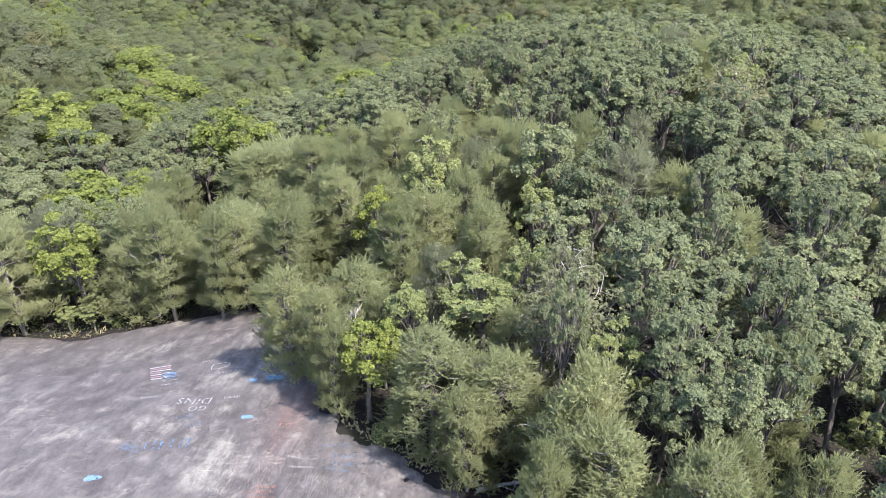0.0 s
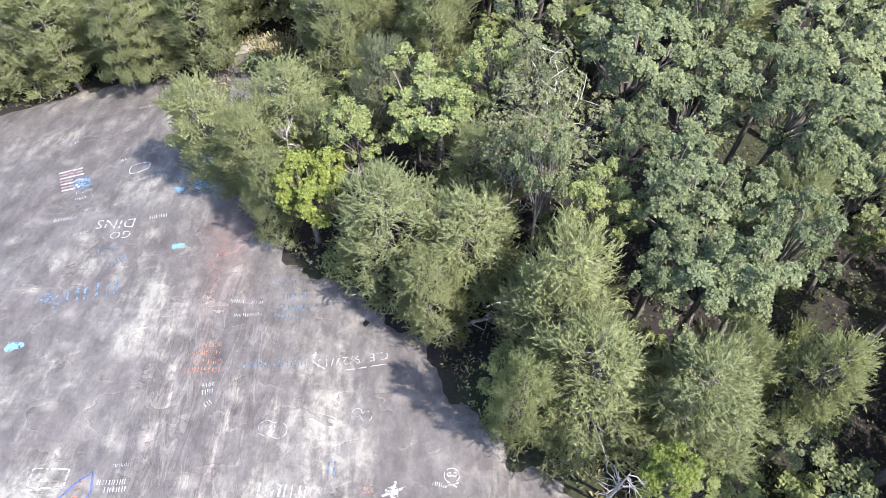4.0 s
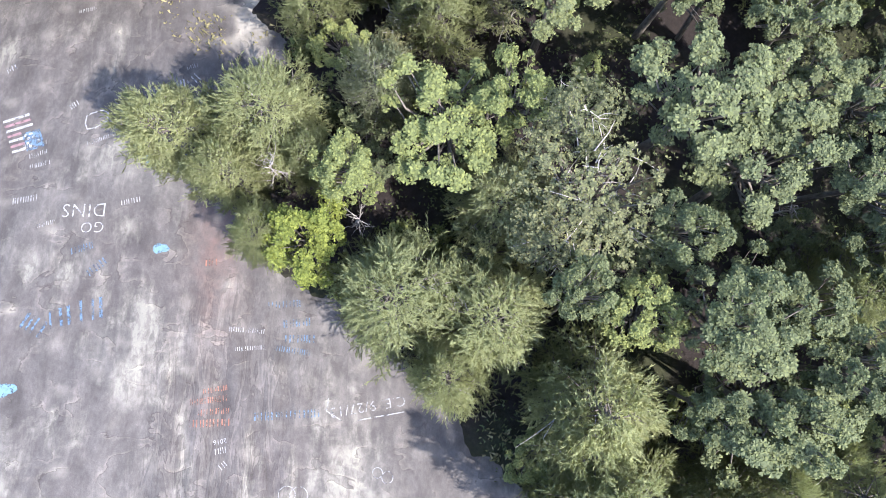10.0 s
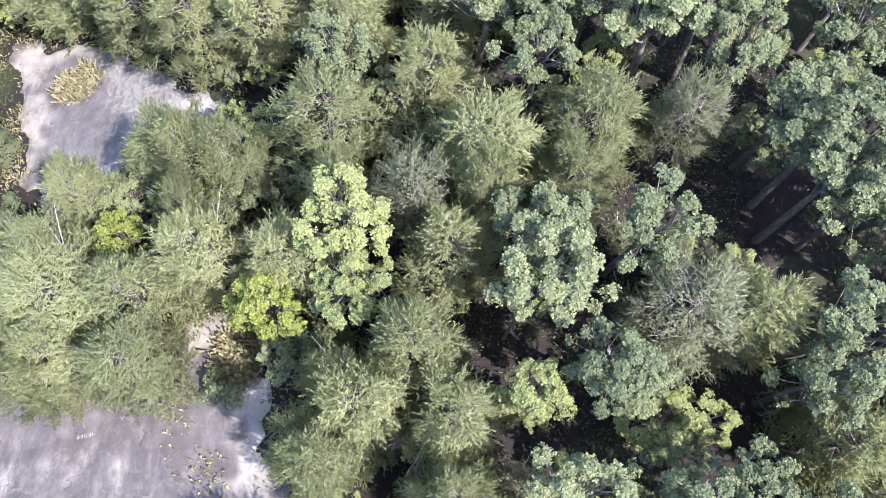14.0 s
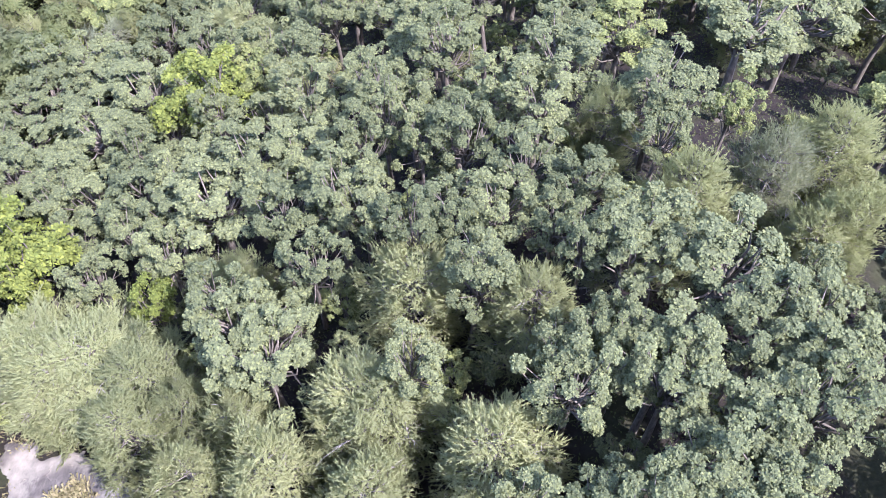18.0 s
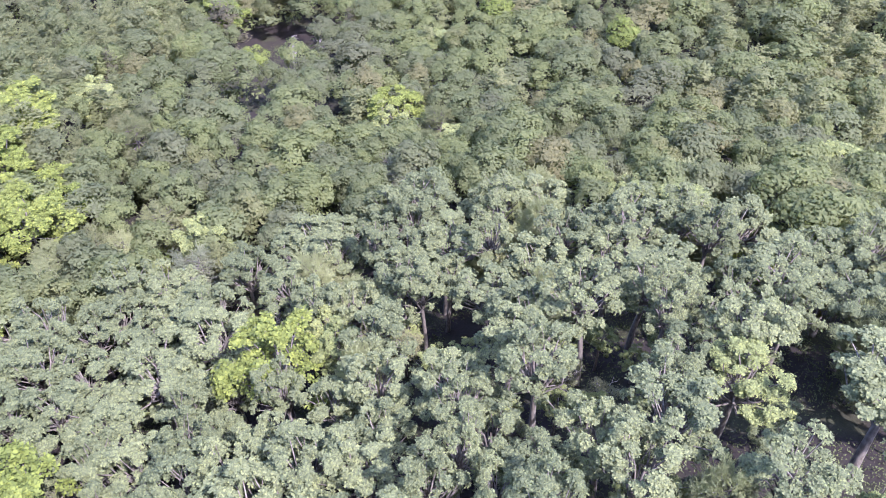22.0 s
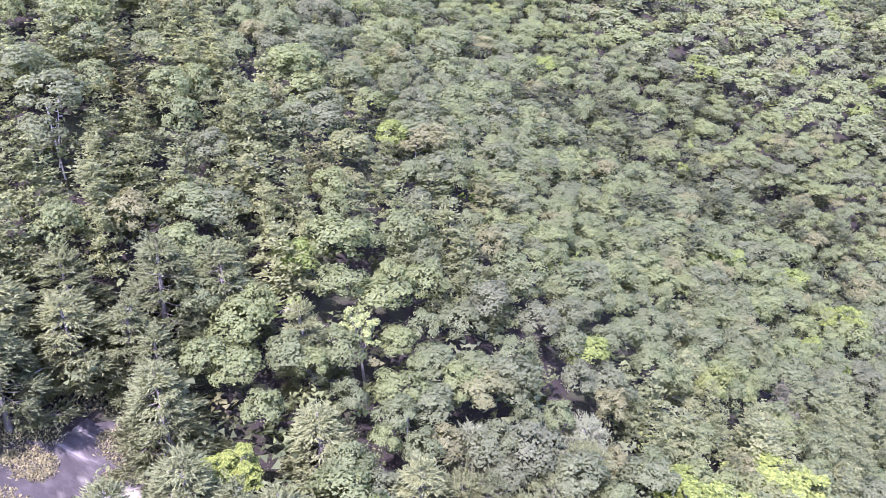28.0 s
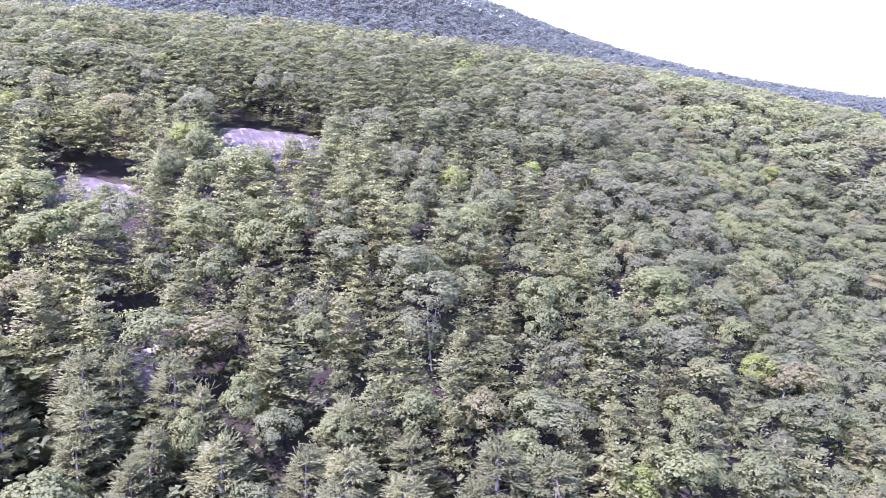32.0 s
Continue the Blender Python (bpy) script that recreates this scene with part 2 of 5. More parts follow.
    colour = mixed(tree, "MIX", kept("sand"), colour, sand)
    lines = noise_of(tree, flow, 1.0, 4.5, 0.58, 0.9)
    # colours each crease with a shaded line and a highlight beside it
    crease_shading = ramp_of(tree, lines, ((0.36, (1, 1, 1)), (0.43, (1.34, 1.33, 1.29)), (0.470, (1.18, 1.17, 1.15)), (0.482, (0.74, 0.72, 0.71)), (0.500, (0.86, 0.85, 0.84)), (0.53, (1, 1, 1))))
    colour = mixed(tree, "MULTIPLY", kept("crease"), colour, crease_shading)
    short = ramp_of(tree, noise_of(tree, along(-14, 0.7, 1.3), 0.62, 4, 0.5, 0.35), ((0.440, (1, 1, 1)), (0.478, (1.34, 1.32, 1.27)), (0.487, (1.42, 1.40, 1.34)), (0.490, (0.60, 0.58, 0.57)), (0.495, (0.78, 0.76, 0.75)), (0.503, (1, 1, 1))))
    colour = mixed(tree, "MULTIPLY", ramp_of(tree, noise_of(tree, co, 0.9, 3, 0.6), ((0.47, (0, 0, 0)), (0.58, (1, 1, 1)))), colour, short)
    tree.links.new(colour, b.inputs["Base Color"])
    bump = node(tree, "Bump", Strength=0.7, Distance=0.05)
    tree.links.new(mixed(tree, "ADD", 0.35, streak, grain), bump.inputs["Height"])
    deep = node(tree, "Bump", Strength=0.55, Distance=0.10)
    tree.links.new(mixed(tree, "MULTIPLY", 1.0, lines, kept("crease", "Color")), deep.inputs["Height"])
    tree.links.new(bump.outputs[0], deep.inputs["Normal"])
    tree.links.new(deep.outputs[0], b.inputs["Normal"])
    return m


soil, granite = shaded_soil_material(), rock_material()


def paint_material(name, colour, kept=0.5):
    """Old spray paint, worn off in patches so that the rock shows."""
    m, tree, b = material(name, 0.7)
    co = tree.nodes.new("ShaderNodeTexCoord").outputs["Object"]
    tint = mixed(tree, "MULTIPLY", 1.0, colour, ramp_of(tree, noise_of(tree, co, 7.0, 5), ((0.3, (0.75, 0.75, 0.75)), (0.7, (1.15, 1.15, 1.15)))))
    tree.links.new(tint, b.inputs["Base Color"])
    worn = ramp_of(tree, noise_of(tree, co, 5.0, 8, 0.75), ((0.5 - kept * 0.35, (0, 0, 0)), (0.5 - kept * 0.35 + 0.14, (0.96, 0.96, 0.96))))
    tree.links.new(worn, b.inputs["Alpha"])
    return m


paint_white = paint_material("white spray paint", (0.235, 0.235, 0.238), 0.42)
paint_faded = paint_material("faded white spray paint", (0.215, 0.215, 0.220), 0.36)
paint_blue = paint_material("faded blue spray paint", (0.075, 0.117, 0.172), 0.28)
paint_cyan = paint_material("cyan spray paint", (0.102, 0.176, 0.232), 0.5)
paint_orange = paint_material("faded orange spray paint", (0.225, 0.101, 0.071), 0.32)
paint_pink = paint_material("pale red spray paint", (0.180, 0.112, 0.124), 0.5)
paint_navy = paint_material("dark blue spray paint", (0.053, 0.068, 0.150), 0.45)

# ---- the hillside ----
# broad hills and hollows on a slope: centre x, centre y, width, height
HILLS = [
    (-10, 10, 25, 1.7), (0, 45, 30, 28.4), (-30, 40, 30, -29.9), (-60, 40, 30, 10.2), (-92, 15, 35, -3.3),
    (-60, 80, 40, 2.4), (-110, 60, 45, 10.5), (-20, 100, 50, -9.2), (-100, 140, 70, -36.5), (-160, 0, 80, 9),
    (-200, 180, 100, 5.7), (40, 40, 50, -12.8), (-720, 150, 240, -11.2), (-560, -260, 240, 20.2), (-260, 20, 70, 4.7),
    (-260, 130, 80, 8.7), (-300, -80, 80, -1.4), (-430, -80, 100, -11), (-430, 60, 100, 6.5), (-430, 200, 110, -12.9),
    (-620, -30, 200, -18.3), (-640, 200, 150, 12.2), (-800, -90, 150, 58.8), (-760, -310, 170, 34),
]


def ground_at(x, y):
    slope = (-0.0732 * x + -0.1647 * y) * np.exp(-(x * x + y * y) / 1300.0 ** 2)
    valley = -110 * (1 - np.exp(-((x * x + y * y) / 1800.0 ** 2) ** 2))
    return 4.97 + slope + valley + sum(h * np.exp(-((x - cx) ** 2 + (y - cy) ** 2) / (2 * w * w)) for cx, cy, w, h in HILLS)


def mesh_of(name, verts, faces, corners, material, tint=None):
    """A mesh from arrays: places (n, 3), and faces (m, corners)."""
    me = bpy.data.meshes.new(name)
    verts, faces = np.asarray(verts, np.float32), np.asarray(faces, np.int32)
    me.vertices.add(len(verts))
    me.vertices.foreach_set("co", verts.ravel())
    me.loops.add(faces.size)
    me.loops.foreach_set("vertex_index", faces.ravel())
    me.polygons.add(len(faces))
    me.polygons.foreach_set("loop_start", np.arange(0, faces.size, corners, dtype=np.int32))
    if tint is not None:
        for key, values in tint.items():
            values = np.asarray(values, np.float32)
            if values.ndim == 2:
                me.attributes.new(key, "FLOAT_VECTOR", "POINT").data.foreach_set("vector", values.ravel())
            else:
                me.attributes.new(key, "FLOAT", "POINT").data.foreach_set("value", values)
    me.update(calc_edges=True)
    me.materials.append(material)
    return me


def grid_faces(nx, ny):
    i = (np.arange(nx - 1)[:, None] * ny + np.arange(ny - 1)[None, :]).ravel()
    return np.stack([i, i + ny, i + ny + 1, i + 1], 1)


reach = np.sinh(np.linspace(-1, 1, 221) * 6.2) / np.sinh(6.2) * 4200
gx, gy = np.meshgrid(reach - 15, reach + 15, indexing="ij")
gx, gy = gx.ravel(), gy.ravel()
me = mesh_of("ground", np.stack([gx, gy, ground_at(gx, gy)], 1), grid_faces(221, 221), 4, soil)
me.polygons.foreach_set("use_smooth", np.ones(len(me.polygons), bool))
tagged(new("ground", me), "brown leaf litter darkened for shade and low growth on a wooded hillside", "ground", kind="structure")


def inside(px, py, outline):
    """How far inside a closed outline the places lie, in metres (negative outside)."""
    px, py = np.asarray(px, float), np.asarray(py, float)
    x0, y0 = np.array(outline, float).T
    x1, y1 = np.roll(x0, -1), np.roll(y0, -1)
    best, odd = np.full(px.shape, 1e9), np.zeros(px.shape, bool)
    for a, b, c, d in zip(x0, y0, x1, y1):
        t = np.clip(((px - a) * (c - a) + (py - b) * (d - b)) / ((c - a) ** 2 + (d - b) ** 2), 0, 1)
        best = np.minimum(best, np.hypot(px - a - t * (c - a), py - b - t * (d - b)))
        if b != d:
            odd ^= ((b > py) != (d > py)) & (px < (c - a) * (py - b) / (d - b) + a)
    return np.where(odd, best, -best)


def ripple(x, y, size, seed):
    """Smooth uneven ground, about -1 to 1."""
    rng, total = np.random.default_rng(seed), 0
    for k in range(7):
        a, s, p = rng.uniform(0, 6.28), rng.uniform(0.6, 1.7), rng.uniform(0, 6.28)
        total = total + np.sin((x * np.cos(a) + y * np.sin(a)) * 6.28 * s / size + p) / s
    return total / 3.2


SLAB = [
    (-46, 13), (-34, 16), (-24.4, 15.2), (-22.1, 16.0), (-18.5, 17.2), (-15.0, 17.6), (-11.4, 17.2), (-10.9, 19.4), (-9.2, 19.6),
    (-7.3, 17.4), (-6.6, 14.4), (-6.0, 11.6), (-6.6, 8.0), (-6.8, 5.4), (-5.0, 3.6), (-3.0, 2.4), (-1.2, 1.4), (0.4, -0.4),
    (1.8, -2.8), (3.6, -4.4), (5.6, -5.8), (9, -11), (13, -20), (14, -36), (-46, -36),
]
LEDGE = [(-24.6, 37.2), (-20.0, 36.3), (-16.5, 35.0), (-12.3, 31.2), (-10.2, 29.9), (-11.0, 27.6), (-14.6, 28.4), (-14.9, 26.4), (-14.9, 24.8), (-16.6, 23.4),
         (-19.2, 25.2), (-21.2, 28.0), (-22.4, 31.6)]
LOWER = [(-51.8, 21.0), (-54.6, 25.6), (-56.4, 28.6), (-58.0, 31.0), (-59.2, 34.0), (-59.4, 37.4), (-56.2, 38.0), (-52.6, 36.6), (-48.0, 31.0), (-46.0, 22.0)]
UPPER = [(-116.0, 2.0), (-126.0, -2.0), (-128.0, 2.0), (-128.6, 6.0), (-130.0, 11.0), (-126.0, 14.0), (-117.0, 12.0)]
SIDE = [(-92.0, -9.5), (-99.5, -11.5), (-100.0, -7.0), (-99.6, -0.4), (-93.0, -1.0)]
CHUTE = [(-72.4, 9.6), (-73.0, 11.4), (-65.1, 13.0), (-62.7, 11.6), (-66, 10.4)]
# pale worn patches on the slab: x, y, size across, size along
PALE = [
    (-12.6, 7.9, 1.5, 1.2), (-14.4, 4.2, 2.0, 0.8), (-11.6, 5.6, 0.9, 0.9), (-3.2, -3.2, 1.4, 1.8), (-1.9, -4.3, 1.0, 1.8), (-3.0, -6.0, 1.2, 1.6),
    (-10.4, 2.3, 0.8, 1.2), (-10.2, 0.3, 0.9, 1.4), (-14.6, -2.3, 1.4, 1.5), (-12.8, -1.4, 1.0, 1.2), (-6.4, -3.2, 0.5, 2.4), (-8.6, -2.6, 0.5, 2.4),
    (-6.2, 4.6, 0.9, 0.5), (-15.0, 13.6, 1.2, 0.9), (-17.2, 13.0, 1.2, 0.9), (-9.6, 18.4, 1.0, 1.0), (-18.5, 16.6, 1.6, 0.5), (-14.6, 16.9, 1.2, 0.4), (-7.3, 16.0, 0.6, 2.2),
    (-12.6, -6.0, 1.5, 1.5), (-16.4, -5.0, 1.5, 1.5), (-9.6, -6.4, 1.2, 1.2), (-17.5, 3.0, 1.6, 1.0),
]
SANDY = [(-7.6, 16.4, 0.9, 1.6), (-7.3, 13.6, 0.7, 1.8), (-10.0, 18.6, 1.2, 1.0)]


def creased(x, y):
    """How strongly running water has furrowed the slab."""
    return np.clip(1.25 * np.exp(-((x + 7.3 - 0.06 * y) / 2.5) ** 4 - ((y + 4.0) / 6.8) ** 4), 0, 1)


def slab_height(x, y, outline):
    edge = inside(x, y, outline) + 0.35 * ripple(x, y, 2.3, 5) + 0.12 * ripple(x, y, 0.6, 6)
    lift = np.clip(edge / 0.6, -1, 1)
    run = ripple(x * 1.0, y * 0.22, 1.6, 9)
    furrow = 0.0 if outline is not SLAB else creased(x, y) * 0.05 * ripple(x, y * 0.2, 1.1, 19)
    return ground_at(x, y) + 0.16 * lift - 0.04 + np.where(edge > 0, 0.03 * run + 0.05 * ripple(x, y, 5.0, 8) + furrow, 0), edge


def steps(lo, hi, fine_lo, fine_hi, fine, coarse):
    return np.concatenate([np.arange(lo, fine_lo, coarse), np.arange(fine_lo, fine_hi, fine), np.arange(fine_hi, hi + coarse, coarse)])


def rock_slab(name, outline, step, label, patches=(), sandy=(), base=0.0, lie=0.0, stain=0.0, raised=0.0):
    xy = np.array(outline, float)
    lo, hi = xy.min(0) - 1, xy.max(0) + 1
    if outline is SLAB:
        xs, ys = steps(lo[0], hi[0], -20, 6, step, 0.45), steps(lo[1], hi[1], -10, 19.6, step, 0.45)
    else:
        xs, ys = np.arange(lo[0], hi[0], step), np.arange(lo[1], hi[1], step)
    x, y = (a.ravel() for a in np.meshgrid(xs, ys, indexing="ij"))
    z, edge = slab_height(x, y, outline)
    z = z + raised * np.clip(edge / 2.0, -0.2, 1)
    faces = grid_faces(len(xs), len(ys))
    faces = faces[(edge[faces] > -0.7).all(1)]
    wear = np.full(x.shape, base) + 0.12 * ripple(x, y, 6.0, 3) + 0.06 * ripple(x, y * 0.5, 1.7, 4) + 0.12 * np.exp(-np.clip(edge, 0, 9) / 0.5)
    for px, py, a, b in patches:
        wear = wear + 0.26 * np.exp(-((x - px) / a * 1.25) ** 2 - ((y - py) / b * 1.25) ** 2)
    sand = np.zeros(x.shape)
    for px, py, a, b in sandy:
        sand = np.maximum(sand, np.clip(1.5 * np.exp(-((x - px) / a) ** 2 - ((y - py) / b) ** 2) + 0.35 * ripple(x, y, 1.1, 12) - 0.3, 0, 1))
    is_slab = outline is SLAB
    crease = np.clip(creased(x, y) + 0.25 * ripple(x, y, 4.0, 14), 0, 1) if is_slab else np.zeros(x.shape)
    rust = np.clip(0.9 * np.exp(-((x + 7.9) / 0.9) ** 2 - ((y - 5.5) / 3.2) ** 2), 0, 1) if is_slab else np.zeros(x.shape)
    dark = np.clip(stain * (1.1 + 0.4 * ripple(x, y, 7.0, 15)), 0, 1)
    used = np.unique(faces)
    place = np.zeros(len(x), np.int32)
    place[used] = np.arange(len(used))
    me = mesh_of(name, np.stack([x, y, z], 1)[used], place[faces], 4, granite,
                 {"wear": wear[used], "sand": sand[used], "crease": crease[used], "rust": rust[used], "stain": dark[used]})
    c, s = math.cos(radians(lie)), math.sin(radians(lie))
    turned_to = np.stack([x * c - y * s, x * s + y * c, np.zeros(x.shape)], 1)[used].astype(np.float32)
    me.attributes.new("lie", "FLOAT_VECTOR", "POINT").data.foreach_set("vector", turned_to.ravel())
    me.polygons.foreach_set("use_smooth", np.ones(len(me.polygons), bool))
    return tagged(new(name, me), label, "rock", kind="structure")


slab = rock_slab("rock_slab", SLAB, 0.125, "bare grey granite slab covered in faded graffiti", PALE, SANDY)
rock_slab("rock_ledge", LEDGE, 0.2, "small bare granite ledge with pale sandy edges",
          [(-22.1, 34.7, 0.8, 1.6), (-12.4, 30.0, 1.6, 0.9), (-19.2, 28.4, 1.1, 1.0), (-16.2, 25.2, 1.0, 1.6)],
          [(-11.6, 30.2, 1.3, 1.3), (-16.2, 24.6, 1.3, 1.2), (-20.5, 35.8, 3.0, 0.8), (-21.4, 30.0, 1.1, 3.0), (-18.6, 26.2, 1.2, 1.4), (-23.0, 35.4, 1.2, 1.6), (-14.8, 33.6, 1.4, 0.7)], base=0.12)
rock_slab("rock_outcrop", LOWER, 0.3, "dark streaked granite outcrop below pines", [(-54.1, 35.4, 1.0, 1.4)], [(-53.9, 35.6, 1.2, 1.6), (-52.0, 24.0, 1.4, 1.0)], base=-0.16, lie=32, stain=0.95)
rock_slab("rock_outcrop", UPPER, 0.5, "pale granite outcrop high in the woods", base=0.10, lie=60, stain=0.6, raised=0.8)
rock_slab("rock_outcrop", SIDE, 0.5, "pale granite outcrop between pines", base=0.1, lie=60, stain=0.5, raised=0.6)
rock_slab("rock_outcrop", CHUTE, 0.4, "narrow granite chute shaded by pines", base=0.1, lie=60)


# ---- graffiti on the slab ----
def on_slab(x, y, lift=0.02):
    return slab_height(np.asarray(x, float), np.asarray(y, float), SLAB)[0] + lift


def painted(name, xy, faces, paint, label=""):
    """A flat mark draped on the slab."""
    xy = np.asarray(xy, float)
    me = bpy.data.meshes.new(name)
    me.from_pydata(np.column_stack([xy, on_slab(xy[:, 0], xy[:, 1])]).tolist(), [], [list(map(int, f)) for f in faces])
    me.materials.append(paint)
    ob = new(name, me)
    ob.parent = slab
    return tagged(ob, label)


def stroke(points, width, closed=False):
    """Verts and quads of a brush line through points."""
    p = np.asarray(points, float)
    if closed:
        p = np.vstack([p, p[:1]])
    fine = [p[0]]
    for a, b in zip(p[:-1], p[1:]):
        n = max(1, int(np.hypot(*(b - a)) / 0.18))
        fine += [a + (b - a) * (k + 1) / n for k in range(n)]
    p = np.array(fine)
    along = np.gradient(p, axis=0)
    side = np.stack([-along[:, 1], along[:, 0]], 1) / np.maximum(np.hypot(along[:, 0], along[:, 1]), 1e-6)[:, None] * width / 2
    v = np.concatenate([p + side, p - side])
    n = len(p)
    return v, [(i, i + 1, n + i + 1, n + i) for i in range(n - 1)]


def turned(points, x, y, angle):
    c, s = math.cos(radians(angle)), math.sin(radians(angle))
    p = np.asarray(points, float)
    return np.stack([x + p[:, 0] * c - p[:, 1] * s, y + p[:, 0] * s + p[:, 1] * c], 1)


def many(parts):
    v, f, n = [], [], 0
    for a, b in parts:
        v.append(a)
        f += [tuple(i + n for i in q) for q in b]
        n += len(a)
    return np.concatenate(v), f


def bars(name, x, y, angle, length, height, paint, rng, label=""):
    """A line of writing too worn to read: a row of plain upright bars."""
    parts, at = [], -length / 2
    while at < length / 2 - 0.05:
        w = height * rng.uniform(0.10, 0.2)
        parts.append(stroke(turned([(at, -height / 2), (at, height / 2)], x, y, angle), w))
        at += height * rng.uniform(0.34, 0.62)
    painted(name, *many(parts), paint, label)


def words(text, x, y, angle, length, paint, label, bold=0.012):
    """Readable writing, drawn with the built-in font and laid on the slab."""
    curve = bpy.data.curves.new("writing", "FONT")
    curve.body, curve.size, curve.resolution_u, curve.offset, curve.align_x, curve.align_y = text, 1.0, 3, bold, "CENTER", "CENTER"
    curve.space_character = 1.08
    ob = new("writing", curve)
    me = bpy.data.meshes.new_from_object(ob.evaluated_get(bpy.context.evaluated_depsgraph_get()))
    bpy.data.objects.remove(ob)
    co = np.array([v.co[:2] for v in me.vertices])
    size = length / (co[:, 0].max() - co[:, 0].min())
    co = turned((co - (co.max(0) + co.min(0)) / 2) * size, x, y, angle)
    painted("painted_writing", co, [p.vertices[:] for p in me.polygons], paint, label)
    bpy.data.meshes.remove(me)


paint_rng = np.random.default_rng(3)
words("DINS", -13.04, 6.18, 180, 1.62, paint_white, "white painted word DINS", -0.012)
words("GO", -12.64, 5.54, 180, 0.86, paint_white, "white painted word GO", -0.012)
words("C.E. 9/27/13", -2.55, -0.62, 189, 2.45, paint_faded, "faded white painted initials and date", -0.008)
words("2016", -7.34, -1.70, 190, 0.44, paint_white, "small white painted year", 0.01)
painted("painted_line", *stroke([(-2.9, -1.05), (-1.37, -0.78)], 0.035), paint_faded)
painted("painted_line", *stroke([(-3.85, -0.35), (-3.9, -0.75), (-3.4, -1.05)], 0.035), paint_faded)
for x, y, angle, length, height in [
    (-15.43, 8.84, 12, 0.96, 0.17), (-15.19, 8.47, 16, 0.82, 0.17), (-15.05, 8.03, 13, 0.88, 0.17), (-14.06, 10.46, 36, 0.46, 0.23),
    (-11.25, 6.50, 11, 0.77, 0.19), (-15.34, 6.66, 8, 1.08, 0.23), (-6.51, 1.28, 4, 1.04, 0.14), (-7.27, -1.97, 11, 0.40, 0.19), (-7.17, -2.41, 43, 0.26, 0.19),
    (-9.47, -5.28, 3, 0.95, 0.17), (-9.30, -5.51, 5, 0.75, 0.17), (0.59, -5.07, -10, 0.47, 0.14),
]:
    bars("painted_writing", x, y, angle, length, height, paint_white, paint_rng)
for x, y, angle, length, height in [
    (-12.52, 9.03, 18, 1.61, 0.16), (-14.35, 5.72, 17, 0.73, 0.16), (-6.66, 1.87, -4, 1.25, 0.16), (-9.35, -4.69, 6, 0.62, 0.12), (-4.14, -5.41, -3, 1.68, 0.42),
    (-17.10, 12.16, 32, 0.42, 0.27), (-9.44, 11.72, 17, 0.45, 0.16), (-10.31, 10.89, 17, 1.47, 0.31), (-9.29, 11.20, 46, 0.58, 0.42), (-14.2, 14.6, 10, 0.8, 0.16), (-12.6, 15.2, -6, 0.7, 0.16),
]:
    bars("painted_writing", x, y, angle, length, height, paint_faded, paint_rng)
for x, y, angle, length, height in [
    (-12.85, 4.80, 16, 0.89, 0.25), (-12.21, 4.13, 40, 0.78, 0.28), (-14.13, 2.05, -28, 0.89, 0.58), (-13.24, 2.35, 14, 0.79, 0.66), (-12.04, 2.64, 10, 1.08, 0.74),
    (-4.94, 2.12, 5, 0.99, 0.25), (-4.84, 1.58, 0, 1.03, 0.25), (-5.10, 1.20, -9, 1.25, 0.18), (-5.14, -0.86, 3, 2.18, 0.25), (-5.43, 2.74, 4, 1.11, 0.22), (-2.75, -4.62, 0, 0.35, 0.45),
]:
    bars("painted_writing", x, y, angle, length, height, paint_blue, paint_rng, "faded blue painted writing")
for x, y, angle, length, height in [(-7.60, -0.06, 10, 0.83, 0.17), (-7.80, -0.40, 7, 1.29, 0.19), (-7.59, -0.76, 3, 1.06, 0.19), (-7.71, -1.12, 2, 1.40, 0.23), (-8.06, 4.21, 0, 0.45, 0.25), (-1.63, -5.30, 11, 0.38, 0.2)]:
    bars("painted_writing", x, y, angle, length, height, paint_orange, paint_rng, "faded orange painted writing")


def blob(x, y, r, seed, points=18):
    rng = np.random.default_rng(seed)
    a = np.arange(points) * 2 * np.pi / points
    rr = r * (1 + 0.22 * np.sin(2 * a + rng.uniform(0, 6)) + 0.16 * np.sin(3 * a + rng.uniform(0, 6)) + rng.normal(0, 0.07, points))
    edge = np.stack([x + rr * np.cos(a), y + rr * np.sin(a) * 0.8], 1)
    inner = (edge - (x, y)) * 0.5 + (x, y)
    v = np.concatenate([edge, inner, [(x, y)]])
    return v, [(i, (i + 1) % points, points + (i + 1) % points, points + i) for i in range(points)] + [(points + i, points + (i + 1) % points, 2 * points) for i in range(points)]


for x, y, r, k in ((-10.80, 8.08, 0.24, 1), (-9.97, 4.72, 0.25, 2), (-14.77, -0.08, 0.30, 3)):
    painted("painted_heart", *blob(x, y, r, k), paint_cyan, "bright cyan painted heart")
painted("painted_scrawl", *many([blob(-9.95, 8.25, 0.3, 5), blob(-9.5, 8.2, 0.25, 6)]), paint_cyan)
painted("painted_star", *many([blob(-0.86, -5.36, 0.22, 7), stroke([(-1.2, -5.5), (-0.5, -5.2)], 0.08), stroke([(-0.9, -5.75), (-0.8, -5.0)], 0.08)]), paint_faded, "splashed white painted star")
ring_of = [(math.cos(k * 0.349), math.sin(k * 0.349)) for k in range(18)]
